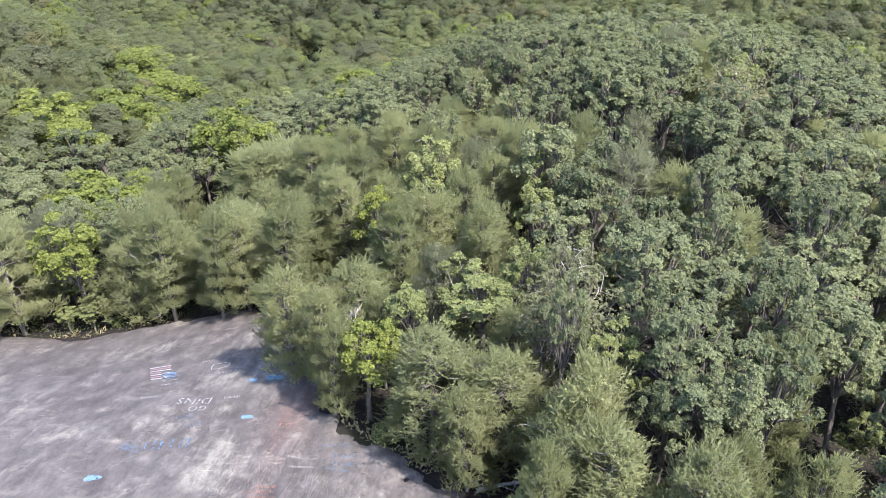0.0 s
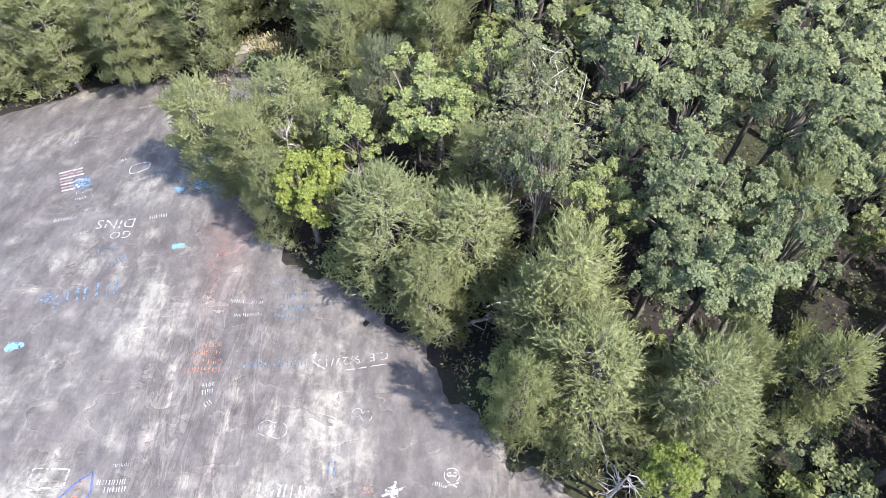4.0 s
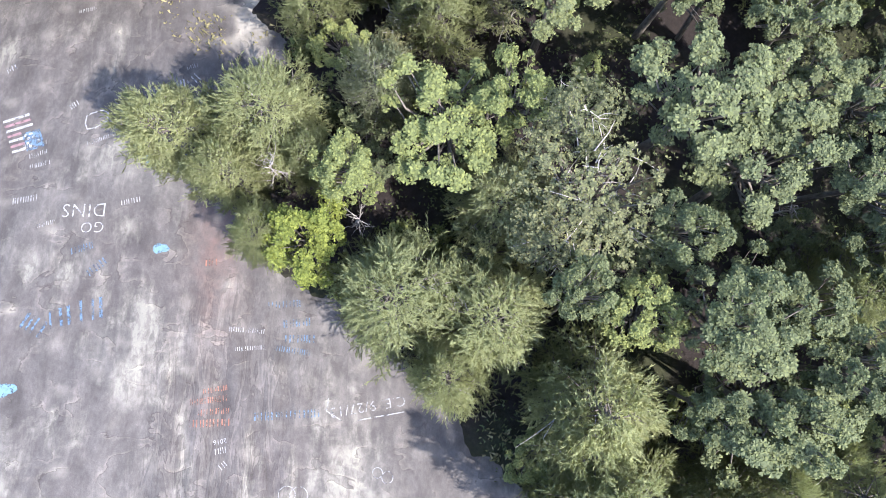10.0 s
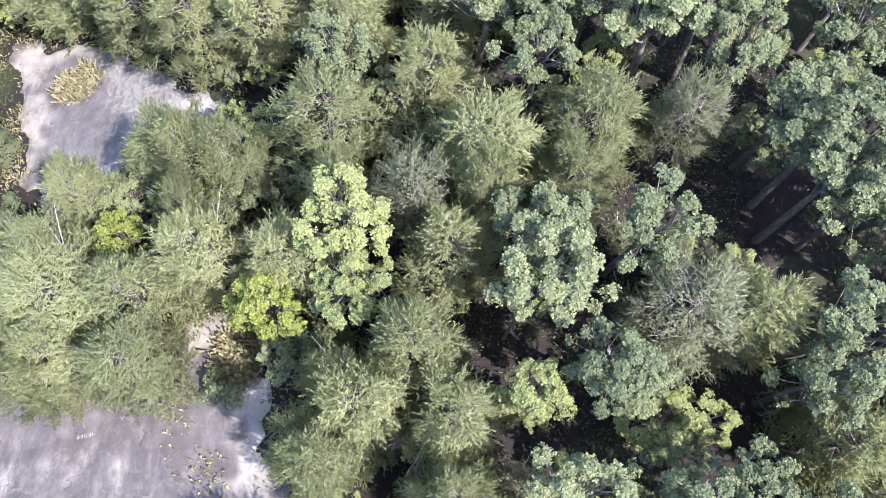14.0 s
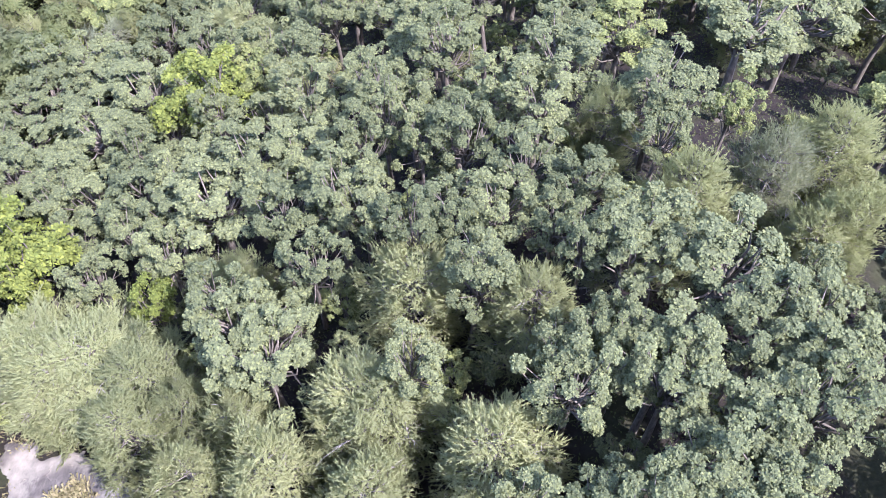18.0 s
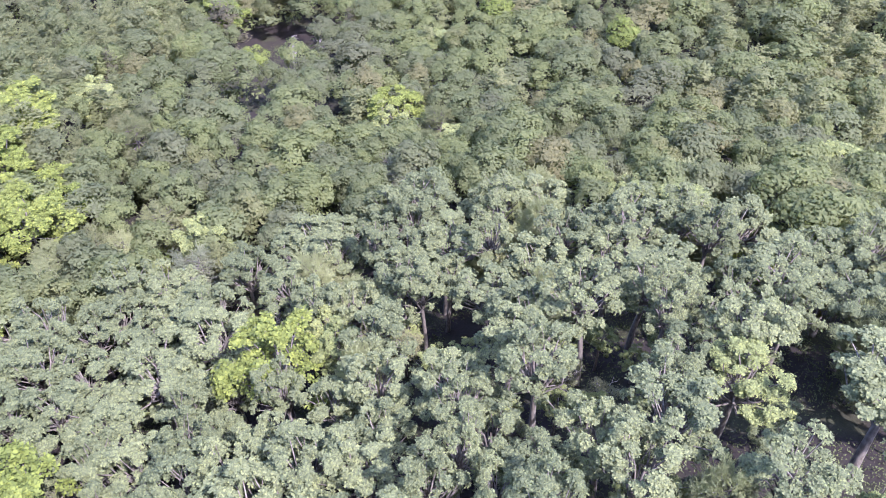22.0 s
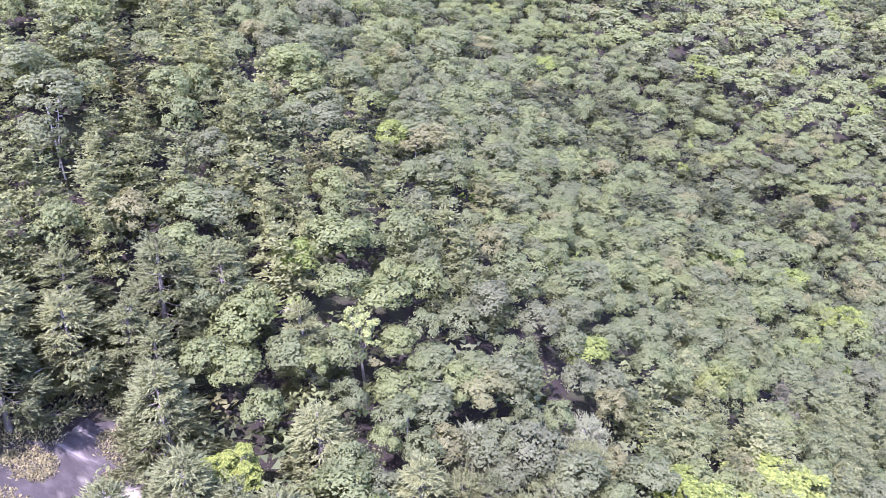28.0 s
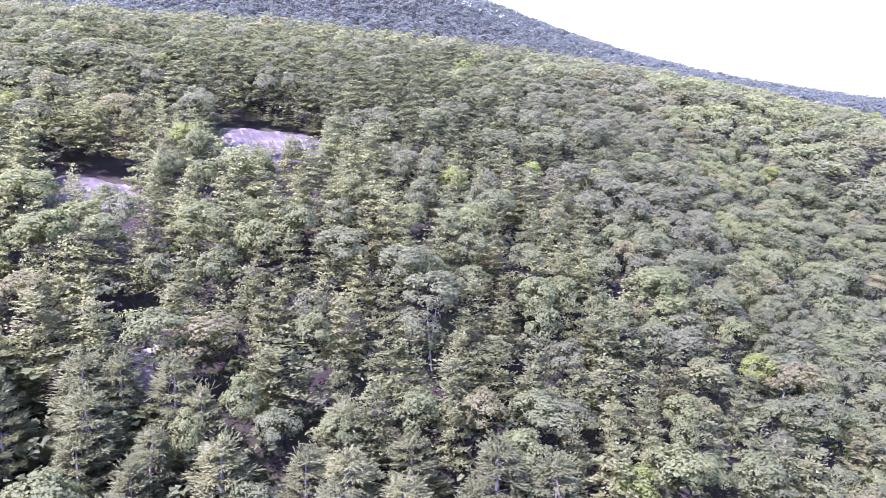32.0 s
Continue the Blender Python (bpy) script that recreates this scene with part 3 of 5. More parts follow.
for x, y, r, w, paint in ((-5.08, -3.31, 0.27, 0.022, paint_faded), (-4.70, -3.36, 0.29, 0.022, paint_faded), (-2.21, -2.66, 0.16, 0.025, paint_faded), (-1.89, -2.80, 0.18, 0.025, paint_faded), (0.93, -4.75, 0.24, 0.03, paint_faded)):
    painted("painted_ring", *stroke(np.array(ring_of) * r + (x, y), w, True), paint)
painted("painted_skull", *many([stroke(np.array(ring_of) * r + p, 0.04, True) for p, r in (((0.85, -4.72), 0.06), ((1.01, -4.72), 0.06))] + [stroke([(0.75, -5.1), (1.15, -4.98)], 0.04), stroke([(0.8, -4.98), (1.1, -5.12)], 0.04)]), paint_white)
painted("painted_frame", *stroke([(-13.51, 9.91), (-13.3, 10.02), (-12.84, 10.12), (-12.66, 9.98), (-12.63, 9.66), (-13.1, 9.4), (-13.4, 9.36), (-13.52, 9.6)], 0.055, True), paint_white, "white painted rounded frame")
painted("painted_frame", *stroke([(-12.08, -4.90), (-10.98, -4.88), (-10.96, -5.52), (-12.05, -5.55)], 0.05, True), paint_faded)
painted("painted_shoe", *stroke([(-10.2, -4.95), (-10.05, -5.6), (-10.3, -6.4), (-10.9, -6.45), (-11.05, -6.0), (-10.6, -5.3)], 0.07, True), paint_navy, "dark blue painted outline of a shoe")
painted("painted_shoe", *many([stroke(turned([(-0.1, 0), (0.1, 0)], -10.5, y, 10), 0.06) for y in (-5.3, -5.55, -5.8)]), paint_orange)
# a flag: seven slanting stripes and a starred corner
u, d = np.array((1.03, 0.30)), np.array((0.10, -0.20))
for k in range(7):
    a = np.array((-16.95, 9.80)) + d * k * 1.05
    b = a + u * (1.0 if k < 3 else 0.52)
    painted("painted_stripe", *stroke([a, b], 0.11), paint_white if k % 2 == 0 else paint_pink)
corner = np.array((-16.05, 9.23))
painted("painted_field", *many([stroke([corner + d * k * 0.6, corner + d * k * 0.6 + u * 0.66], 0.14) for k in range(6)]), paint_blue)
for i in range(3):
    for j in range(4):
        p = corner + u * (0.10 + 0.2 * i + 0.07 * (j % 2)) + d * (0.2 + 0.8 * j)
        painted("painted_star", *blob(p[0], p[1], 0.075, 40 + 4 * i + j, 8), paint_white)

# ---- trees ----
def unit(v):
    return v / np.maximum(np.linalg.norm(v, axis=-1, keepdims=True), 1e-9)


def tube(points, radii, sides):
    """Verts and quads of a tapered limb along points."""
    pts = np.asarray(points, float)
    along = unit(np.gradient(pts, axis=0))
    a = unit(np.cross(along, (0.31, 0.95, 0.12)))
    b = np.cross(along, a)
    ang = np.arange(sides) * 2 * np.pi / sides
    ring = a[:, None] * np.cos(ang)[None, :, None] + b[:, None] * np.sin(ang)[None, :, None]
    v = (pts[:, None] + ring * np.asarray(radii)[:, None, None]).reshape(-1, 3)
    i = (np.arange(len(pts) - 1)[:, None] * sides + np.arange(sides)[None]).ravel()
    j = (np.arange(len(pts) - 1)[:, None] * sides + (np.arange(sides)[None] + 1) % sides).ravel()
    return v, np.stack([i, j, j + sides, i + sides], 1)


def joined(pieces):
    verts, faces, n = [], [], 0
    for v, f in pieces:
        verts.append(v), faces.append(f + n)
        n += len(v)
    return np.concatenate(verts), np.concatenate(faces)


def leaves(base, ahead, normal, length, width, corners=4):
    """One pointed leaf for each row, of four corners, or a wedge (3) or a spike (-3)."""
    side = unit(np.cross(ahead, normal)) * np.asarray(width)[:, None] / 2
    tip = base + ahead * np.asarray(length)[:, None]
    mid = base + ahead * (np.asarray(length) * 0.55)[:, None] + unit(normal) * (np.asarray(length) * 0.08)[:, None]
    v = np.stack([base, mid + side, tip, mid - side] if corners == 4 else [base, tip + side, tip - side] if corners == 3 else [base + side, tip, base - side], 1).reshape(-1, 3)
    return v, np.arange(len(v)).reshape(-1, abs(corners))


def rosettes(rng, places, out, count, length, width, corners=4):
    """A whorl of leaves at each place, opening along out."""
    n = len(places)
    t = unit(np.cross(out, rng.normal(size=(n, 3))))
    s = np.cross(out, t)
    ang = np.arange(count)[None] * 2 * np.pi / count + rng.uniform(-0.4, 0.4, (n, count))
    ahead = unit(t[:, None] * np.cos(ang)[..., None] + s[:, None] * np.sin(ang)[..., None] + out[:, None] * rng.uniform(0.05, 0.7, (n, count, 1)))
    normal = unit(out[:, None] + rng.normal(0, 0.25, (n, count, 3)))
    rep = np.repeat(places, count, 0)
    ln = rng.uniform(0.75, 1.25, n * count) * length
    return leaves(rep, ahead.reshape(-1, 3), normal.reshape(-1, 3), ln, ln * width / length, corners)


def far_broadleaf(seed, lumps, cards, card, radius=1.5, height=8.0, up=0.4):
    """The crown of an oak seen from far: leafy sprays over the lobes of a rounded crown."""
    rng = np.random.default_rng(seed)
    d = dome(rng, lumps, -0.35)
    centre = np.array([rng.uniform(-0.2, 0.2), rng.uniform(-0.2, 0.2), height - radius * 1.35])
    at = centre + d * np.array([1, 1, 1.25]) * radius * rng.uniform(0.4, 0.72, (lumps, 1))
    size = radius * 1.12 / max(lumps, 2) ** 0.42 * rng.uniform(0.7, 1.2, lumps)
    k = rng.integers(0, lumps, cards)
    out = unit(rng.normal(size=(cards, 3)) * np.array([1, 1, 0.8]) + np.array([0, 0, 0.55]) + 0.8 * d[k])
    ahead = unit(np.cross(out, rng.normal(size=(cards, 3))) + rng.uniform(-0.15, 0.3, (cards, 1)) * out)
    place = at[k] + out * size[k, None] * rng.uniform(0.6, 1.15, (cards, 1))
    v, f = leaves(place, ahead, unit(out + rng.normal(0, 0.2, (cards, 3))), rng.uniform(0.6, 1.25, cards) * card, rng.uniform(0.5, 0.9, cards) * card, 3)
    return v, f, np.repeat(unit(0.4 * out + 0.85 * unit(place - centre) + np.array([0, 0, up]) + rng.normal(0, 0.10, (cards, 3))), 3, 0)


def far_conifer(seed, whorls, arms, cards, card, radius=1.4, height=8.8):
    """The crown of a pine seen from far: uneven boughs of level sprays round a leading shoot."""
    rng = np.random.default_rng(seed)
    ends = []
    for w in range(whorls):
        f = (w + 0.3) / whorls
        n = max(2, round(arms * (1.1 - 0.6 * f)))
        for k in range(n):
            a = 6.283 * k / n + w * 1.3 + rng.uniform(-0.5, 0.5)
            r = radius * (1 - f ** 1.6) * rng.uniform(0.6, 1.2)
            ends.append((np.cos(a) * r, np.sin(a) * r, height * (0.30 + 0.64 * f) + rng.uniform(-0.3, 0.3)))
    ends = np.array(ends)
    reach = np.linalg.norm(ends[:, :2], axis=1) + 0.15
    k = rng.choice(len(ends), cards, p=reach / reach.sum())
    s = rng.uniform(0.12, 1.0, (cards, 1)) ** 0.7
    place = ends[k] * np.concatenate([s, s, np.ones((cards, 1))], 1) + np.column_stack([np.zeros((cards, 2)), 0.18 * (s[:, 0] - 0.6)]) + rng.normal(0, 1, (cards, 3)) * np.array([0.11, 0.11, 0.045]) * radius
    out = unit(ends[k] * np.array([1, 1, 0]) * 0.55 / reach[k, None] + rng.normal(0, 0.45, (cards, 3)) * np.array([1, 1, 0.6]) + np.array([0, 0, 0.22]))
    v, f = leaves(place, out, rng.normal(0, 0.28, (cards, 3)) + np.array([0, 0, 1.0]), rng.uniform(0.6, 1.3, cards) * card, rng.uniform(0.5, 0.8, cards) * card, 3)
    return v, f, np.repeat(unit(unit(place * np.array([1, 1, 0])) * 0.5 + np.array([0, 0, 1.1]) + rng.normal(0, 0.14, (cards, 3))), 3, 0)


def dome(rng, n, low=-0.15):
    """Directions over the upper part of a ball, evenly spread."""
    k = np.arange(n) + 0.5
    z = 1 - (1 - low) * k / n
    a = k * 2.39996 + rng.uniform(0, 6.28)
    d = np.stack([np.sqrt(1 - z * z) * np.cos(a), np.sqrt(1 - z * z) * np.sin(a), z], 1)
    return unit(d + rng.normal(0, 0.22, (n, 3)))


def broadleaf(seed, clumps, per, count, leaf, radius=1.5, height=8.0, spread=0.27, tall=1.25, open_=0.0):
    """Crown and wood of an oak: many domed clumps of leaf rosettes at the ends of forked limbs, with gaps between."""
    rng = np.random.default_rng(seed)
    d = dome(rng, clumps, -0.45)
    centre = np.array([rng.uniform(-0.15, 0.15), rng.uniform(-0.15, 0.15), height - radius * tall])
    lobe = 1 + 0.16 * np.cos(3 * np.arctan2(d[:, 1], d[:, 0]) + rng.uniform(0, 6.28)) * np.hypot(d[:, 0], d[:, 1])
    at = centre + d * np.array([1, 1, tall]) * radius * (rng.uniform(0.60, 0.98, clumps) * lobe)[:, None]
    inner = rng.uniform(size=clumps) < 0.18
    at[inner] = centre + (at[inner] - centre) * 0.55
    size = radius * spread * rng.uniform(0.7, 1.35, clumps)
    share = size ** 1.6 / (size ** 1.6).sum()
    which = rng.choice(clumps, clumps * per, p=share)
    out = unit(rng.normal(size=(clumps * per, 3)) + np.array([0, 0, 0.7]) + 0.6 * d[which])
    places = at[which] + out * size[which, None] * rng.uniform(0.55 - open_, 1.05 + 0.5 * open_, (clumps * per, 1)) * np.array([1, 1, 0.72])
    crown = rosettes(rng, places, unit(out + np.array([0, 0, 0.55])), count, leaf, leaf * 0.62, 3)
    fork = np.array([centre[0] * 0.5, centre[1] * 0.5, height - radius * 2.4])
    wood = [tube([(0, 0, -0.5), (0.03, 0.02, fork[2] * 0.5), fork, centre + (0, 0, radius * 0.2)], (0.15, 0.12, 0.085, 0.025), 6)]
    for p in at:
        mid = fork * 0.45 + p * 0.55 + rng.normal(0, 0.1, 3) * radius
        wood.append(tube([fork + (0, 0, rng.uniform(-0.4, 0.6) * radius), mid, p], (0.045, 0.03, 0.010), 4))
    return crown, wood


def plumes(rng, base, axis, needles, long, needle, width):
    """Brushes of needles: spikes set round each upturned shoot, from its foot to its tip."""
    n = len(base)
    up = np.linspace(0, 1, needles)[None, :, None]
    radial = unit(np.cross(axis[:, None], rng.normal(size=(n, needles, 3))))
    ahead = unit(axis[:, None] + radial * (0.75 - 0.35 * up))
    ln = rng.uniform(0.75, 1.2, (n, 1, 1)) * long
    p = base[:, None] + axis[:, None] * up * ln
    k = n * needles
    return leaves(p.reshape(-1, 3), ahead.reshape(-1, 3), rng.normal(size=(k, 3)), rng.uniform(0.75, 1.25, k) * needle, np.full(k, width), -3)


def conifer(seed, whorls, arms, side, per, needles, needle=0.11, width=0.024, radius=1.5, height=7.0, low=0.3, cone=False, bald=0.0):
    """Crown, wood and bare twigs of a pine: boughs with side branches, each thick with upturned needle brushes."""
    rng = np.random.default_rng(seed)
    wood = [tube([(0, 0, -0.5), (0.05, 0.02, height * 0.45), (0.02, 0.06, height * 0.95)], (0.13, 0.09, 0.02), 6)]
    twigs, base, axis = [], [], []
    lean, lop = rng.uniform(0, 6.28), rng.uniform(0, 6.28)
    for w in range(whorls):
        f = (w + 0.5) / whorls
        z = height * (low + (0.93 - low) * f)
        n = max(3, round(arms * (1.1 - 0.5 * f)))
        for k in range(n):
            a = 6.283 * (k + rng.uniform(-0.4, 0.4)) / n + w * 1.3
            r = radius * (1.02 - f ** 1.15 if cone else math.sqrt(max(0.05, 1 - f ** 2.4))) * rng.uniform(0.62, 1.12) * (1 + 0.14 * math.cos(a - lean) + 0.10 * math.cos(3 * a - lop))
            start = np.array([0.02, 0.04, z - 0.15 * r])
            end = np.array([np.cos(a) * r, np.sin(a) * r, z + r * (rng.uniform(-0.12, 0.12) if cone else rng.uniform(-0.05, 0.38))])
            mid = start * 0.5 + end * 0.5 + np.array([0, 0, -0.07 * r])
            wood.append(tube([start, mid, end], (0.032, 0.020, 0.007), 3))
            m = max(3, round(side * (0.4 + 0.6 * r / radius)))
            t = np.append(rng.uniform(0.3, 1.0, m - 1) ** 0.8, 0.97)[:, None]
            foot = (1 - t) ** 2 * start + 2 * t * (1 - t) * mid + t * t * end
            swing = a + rng.choice((-1, 1), m) * rng.uniform(0.25, 1.0 if cone else 1.6, m) * (t[:, 0] < 0.95)
            reach = radius * (0.72 if cone else 1.0) * rng.uniform(0.18, 0.36, m) * (1.25 - 0.5 * t[:, 0])
            run = unit(np.stack([np.cos(swing), np.sin(swing), rng.uniform(0.0, 0.25, m) if cone else rng.uniform(0.1, 0.8, m)], 1)) * reach[:, None]
            for p, q in zip(foot, run):
                (twigs if rng.uniform() < 0.05 + bald else wood).append(tube([p, p + q * 0.55 + (0, 0, -0.02), p + q], (0.011, 0.008, 0.004), 3))
            keep = np.nonzero(rng.uniform(size=m) >= bald)[0]
            u = np.repeat(keep, per)
            s = rng.uniform(0.15, 1.0, (len(u), 1)) ** 0.8
            base.append(foot[u] + run[u] * s + rng.normal(0, 0.065, (len(u), 3)) * radius * np.array([1, 1, 0.7]))
            axis.append(unit(unit(run[u]) * (0.9 if cone else 0.6) + np.array([0, 0, 0.25 if cone else 0.7]) + rng.normal(0, 0.25 if cone else 0.42, (len(u), 3))))
            if rng.uniform() < 0.06 + bald:
                tip = end + rng.normal(0, 0.16, 3) * radius + np.array([0, 0, 0.12])
                twigs.append(tube([mid, (mid + tip) / 2 + rng.normal(0, 0.06, 3), tip], (0.016, 0.011, 0.004), 3))
                for j in range(2):
                    q = tip + rng.normal(0, 0.16, 3) * radius
                    twigs.append(tube([(mid + tip) / 2, (tip + q) / 2, q], (0.009, 0.006, 0.003), 3))
    crest = 8 * per
    base.append(np.array([0.02, 0.06, height * 0.92]) + rng.normal(0, 1, (crest, 3)) * np.array([0.13, 0.13, 0.18]) * radius)
    axis.append(unit(rng.normal(0, 0.5, (crest, 3)) + np.array([0, 0, 1.0])))
    base, axis = np.concatenate(base), np.concatenate(axis)
    v, f = plumes(rng, base, axis, needles, 0.36, needle, width)
    facing = unit(unit((base - (0, 0, height * 0.55)) * np.array([1, 1, 0.6])) * 0.8 + 0.6 * axis + np.array([0, 0, 0.55]))
    return (v, f, unit(np.repeat(facing, 3 * needles, 0) + np.repeat(rng.normal(0, 0.32, (len(v) // 3, 3)), 3, 0))), wood, twigs


def snag(seed, height=7.0, radius=1.2, boughs=9):
    """A dead tree: bleached trunk and forking bare boughs."""
    rng = np.random.default_rng(seed)
    top = np.array([rng.uniform(-0.3, 0.3), rng.uniform(-0.3, 0.3), height])
    wood = [tube([(0, 0, -0.5), top * 0.5 + rng.normal(0, 0.08, 3), top], (0.12, 0.085, 0.02), 6)]
    for k in range(boughs):
        f = rng.uniform(0.45, 0.95)
        start = top * f
        a = k * 2.4 + rng.uniform(-0.5, 0.5)
        r = radius * rng.uniform(0.5, 1.1) * (1.25 - 0.6 * f)
        end = start + np.array([np.cos(a) * r, np.sin(a) * r, rng.uniform(0.1, 0.7) * r])
        mid = (start + end) / 2 + rng.normal(0, 0.1, 3)
        wood.append(tube([start, mid, end], (0.045, 0.03, 0.01), 4))
        for j in range(4):
            s = rng.uniform(0.4, 1)
            p = start + (end - start) * s
            q = p + rng.normal(0, 0.28, 3) * radius + (end - start) * 0.25
            wood.append(tube([p, (p + q) / 2 + rng.normal(0, 0.04, 3), q], (0.02, 0.014, 0.005), 3))
    return wood


def tree_meshes(kind, variant):
    """Shared crown, trunk and twig meshes of one tree form."""
    seed, twigs = 100 * variant + sum(map(ord, kind)), []
    far = 4 < variant < 9
    if kind == "pine":
        crown, wood, twigs = conifer(seed, 8, 9, 8, 6, 8, needle=0.16, width=0.048, low=0.16) if far else conifer(seed, 8, 9, 9, 10, 17, needle=0.105, width=0.021, bald=0.07, low=0.16)
    elif kind == "tall":
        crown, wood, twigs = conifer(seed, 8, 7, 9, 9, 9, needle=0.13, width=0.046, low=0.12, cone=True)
    elif kind == "grey":
        crown, wood, twigs = conifer(seed, 8, 8, 8, 5, 8, needle=0.16, width=0.044, bald=0.12) if far else conifer(seed, 8, 8, 9, 8, 14, width=0.021, bald=0.14)
    elif kind in ("yellow", "gold"):
        crown, wood = broadleaf(seed, 26, 34, 6, 0.13, height=6.5) if kind == "gold" else broadleaf(seed, 30, 40, 7, 0.10, height=6.5, spread=0.24)
    elif kind == "brown":
        crown, wood = broadleaf(seed, 34, 34, 6, 0.075, spread=0.33, open_=0.3)
        twigs = [limb for i, limb in enumerate(snag(seed, 7.7, 1.4, 14)[1:]) if i % 5]
    else:
        crown, wood = broadleaf(seed, 34, 26, 6, 0.135, spread=0.20) if far else broadleaf(seed, 38, 38, 7, 0.088, spread=0.185)
    # far pines get darker needles in place of shade among fine plumes
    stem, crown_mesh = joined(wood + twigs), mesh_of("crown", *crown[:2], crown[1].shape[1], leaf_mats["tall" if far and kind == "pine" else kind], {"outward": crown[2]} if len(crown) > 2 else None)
    trunk = mesh_of("trunk", *stem, 4, pine_bark if kind in ("pine", "grey", "tall") else bark)
    trunk.materials.append(bare)
    live = sum(len(f) for _, f in wood)
    trunk.polygons.foreach_set("material_index", (np.arange(len(stem[1])) >= live).astype(np.int32))
    return ("trunk", trunk), ("crown", crown_mesh)


LABELS = {
    "oak": ("oak_tree", "dull green oak with clumped leaves in dense woods", "tree"),
    "maple": ("maple_tree", "fresh light green broadleaf tree among pines", "tree"),
    "yellow": ("yellow_tree", "bright yellow-green broadleaf tree among darker trees", "tree"),
    "gold": ("yellow_tree", "tall pale yellow-green tree rising over duller woods", "tree"),
    "brown": ("browning_tree", "sparse oak with browning leaves and bare twigs", "tree"),
    "pine": ("pine_tree", "olive green scrub pine with brushy needle tufts", "tree"),
    "tall": ("pine_tree", "dark olive pine with layered level boughs", "tree"),
    "grey": ("grey_pine", "thin grey-green pine with bare lower twigs", "tree"),
}
NATURAL = {"gold": (1.5, 6.5), "oak": (1.5, 8.0), "maple": (1.5, 8.0), "yellow": (1.5, 6.5), "brown": (1.5, 8.0), "pine": (1.5, 7.0), "grey": (1.5, 7.0), "tall": (1.5, 7.0)}
FIRST, TREES = {}, []


def away(x, y):
    """Distance from the clearing's line of flight, which runs north from the slab and ends over the hollow."""
    t = np.clip((y + 15) / 55, 0, 1)
    return np.hypot(x - (1.5 - 6 * t), y - (-15 + 55 * t))


def plant(kind, x, y, radius, height, rng):
    key = kind, int(rng.integers(0, 5)) if away(x, y) < 46 or kind in ("tall", "gold") else 5 + int(rng.integers(0, 4))
    r0, h0 = NATURAL[kind]
    z = float(ground_at(np.float64(x), np.float64(y)))
    s = Matrix.LocRotScale((x, y, z - 0.05), Euler((rng.normal(0, 0.05), rng.normal(0, 0.05), rng.uniform(0, 6.28))), (radius / r0, radius / r0, height / h0))
    if key not in FIRST:
        name, label, cat = LABELS[kind]
        root = FIRST[key] = tagged(new(name), label, cat, "trees of the hillside")
        for part_name, me in tree_meshes(*key):
            new(part_name, me).parent = root
        root.matrix_basis = s
    else:
        root = FIRST[key].copy()
        scene.collection.objects.link(root)
        for child in FIRST[key].children:
            c = child.copy()
            scene.collection.objects.link(c)
            c.parent = root
        root.matrix_basis = s
    TREES.append((x, y, radius))


# trees that stand out, and oaks added for their shade: x, y, crown radius
PINES_BY_THE_SLAB = [
    (2.8, -3.5, 0.9), (7.5, -3.2, 1.8), (4.9, -3, 1.8), (9.2, -2.6, 1), (11.1, -2.3, 1.3), (4, -1.4, 1.4),
    (4.2, 0.2, 1.7), (0.2, 0.6, 1.1), (1.1, 2.3, 1.8), (11.3, 2.6, 1.4), (-1.4, 3.2, 1.9), (-6, 4.9, 0.9),
    (1.6, 5.9, 1.4), (-6.9, 6.9, 1.1), (-4.1, 7.2, 0.9), (-8.5, 8.4, 1.5), (-5.8, 8.8, 1.7), (-0.1, 12.1, 1.3),
    (-4.2, 13.3, 1.4), (11.7, 13.5, 1.7), (-0.2, 14.5, 1.6), (-2.8, 15.2, 1.6), (-4.3, 16.1, 0.9), (-15.4, 16.3, 1.1),
    (-11.3, 16.6, 1.6), (-1.4, 17, 1.5), (-14, 17.1, 1.5), (9.2, 17.8, 1.6), (-14.2, 19.4, 2.5), (-11.5, 19.5, 1.7),
    (-0.1, 20, 1.5), (-8.7, 20.7, 1.7),
]
PINES_UP_THE_SLOPE = [
    (-15.7, 21.5, 1.9), (1.1, 21.9, 1.1), (-10, 22.3, 0.9), (-4.5, 22.9, 1.2), (1.6, 23.9, 2), (-15.1, 24.2, 1.4),
    (5.2, 24.3, 1.7), (-7.8, 24.4, 1.3), (-4.3, 25.5, 1.8), (-11.2, 25.6, 1.5), (-0.6, 26.9, 1.5), (-4.1, 30.3, 1.7),
    (-10.5, 31.3, 1.5), (0.8, 31.8, 2.2), (-7.3, 31.9, 1.9), (-3.3, 33.4, 2.1), (-14.4, 34.3, 1.9), (-9.6, 34.4, 1.5),
    (-4.6, 34.6, 2.1), (2.2, 36.9, 1.8), (-13.9, 37.2, 2.3), (-19.6, 38.1, 2.5), (-17.3, 38.7, 3.3), (-2.9, 38.7, 2.1),
    (13.1, 39.4, 1.6), (-20.8, 39.6, 3), (14.1, 40, 1.6), (8.8, 41.4, 1.8), (-9.8, 41.5, 1.3), (16.1, 45.6, 1.9),
    (6.3, 48.2, 1.5), (-1.1, 63.4, 1.4),
]
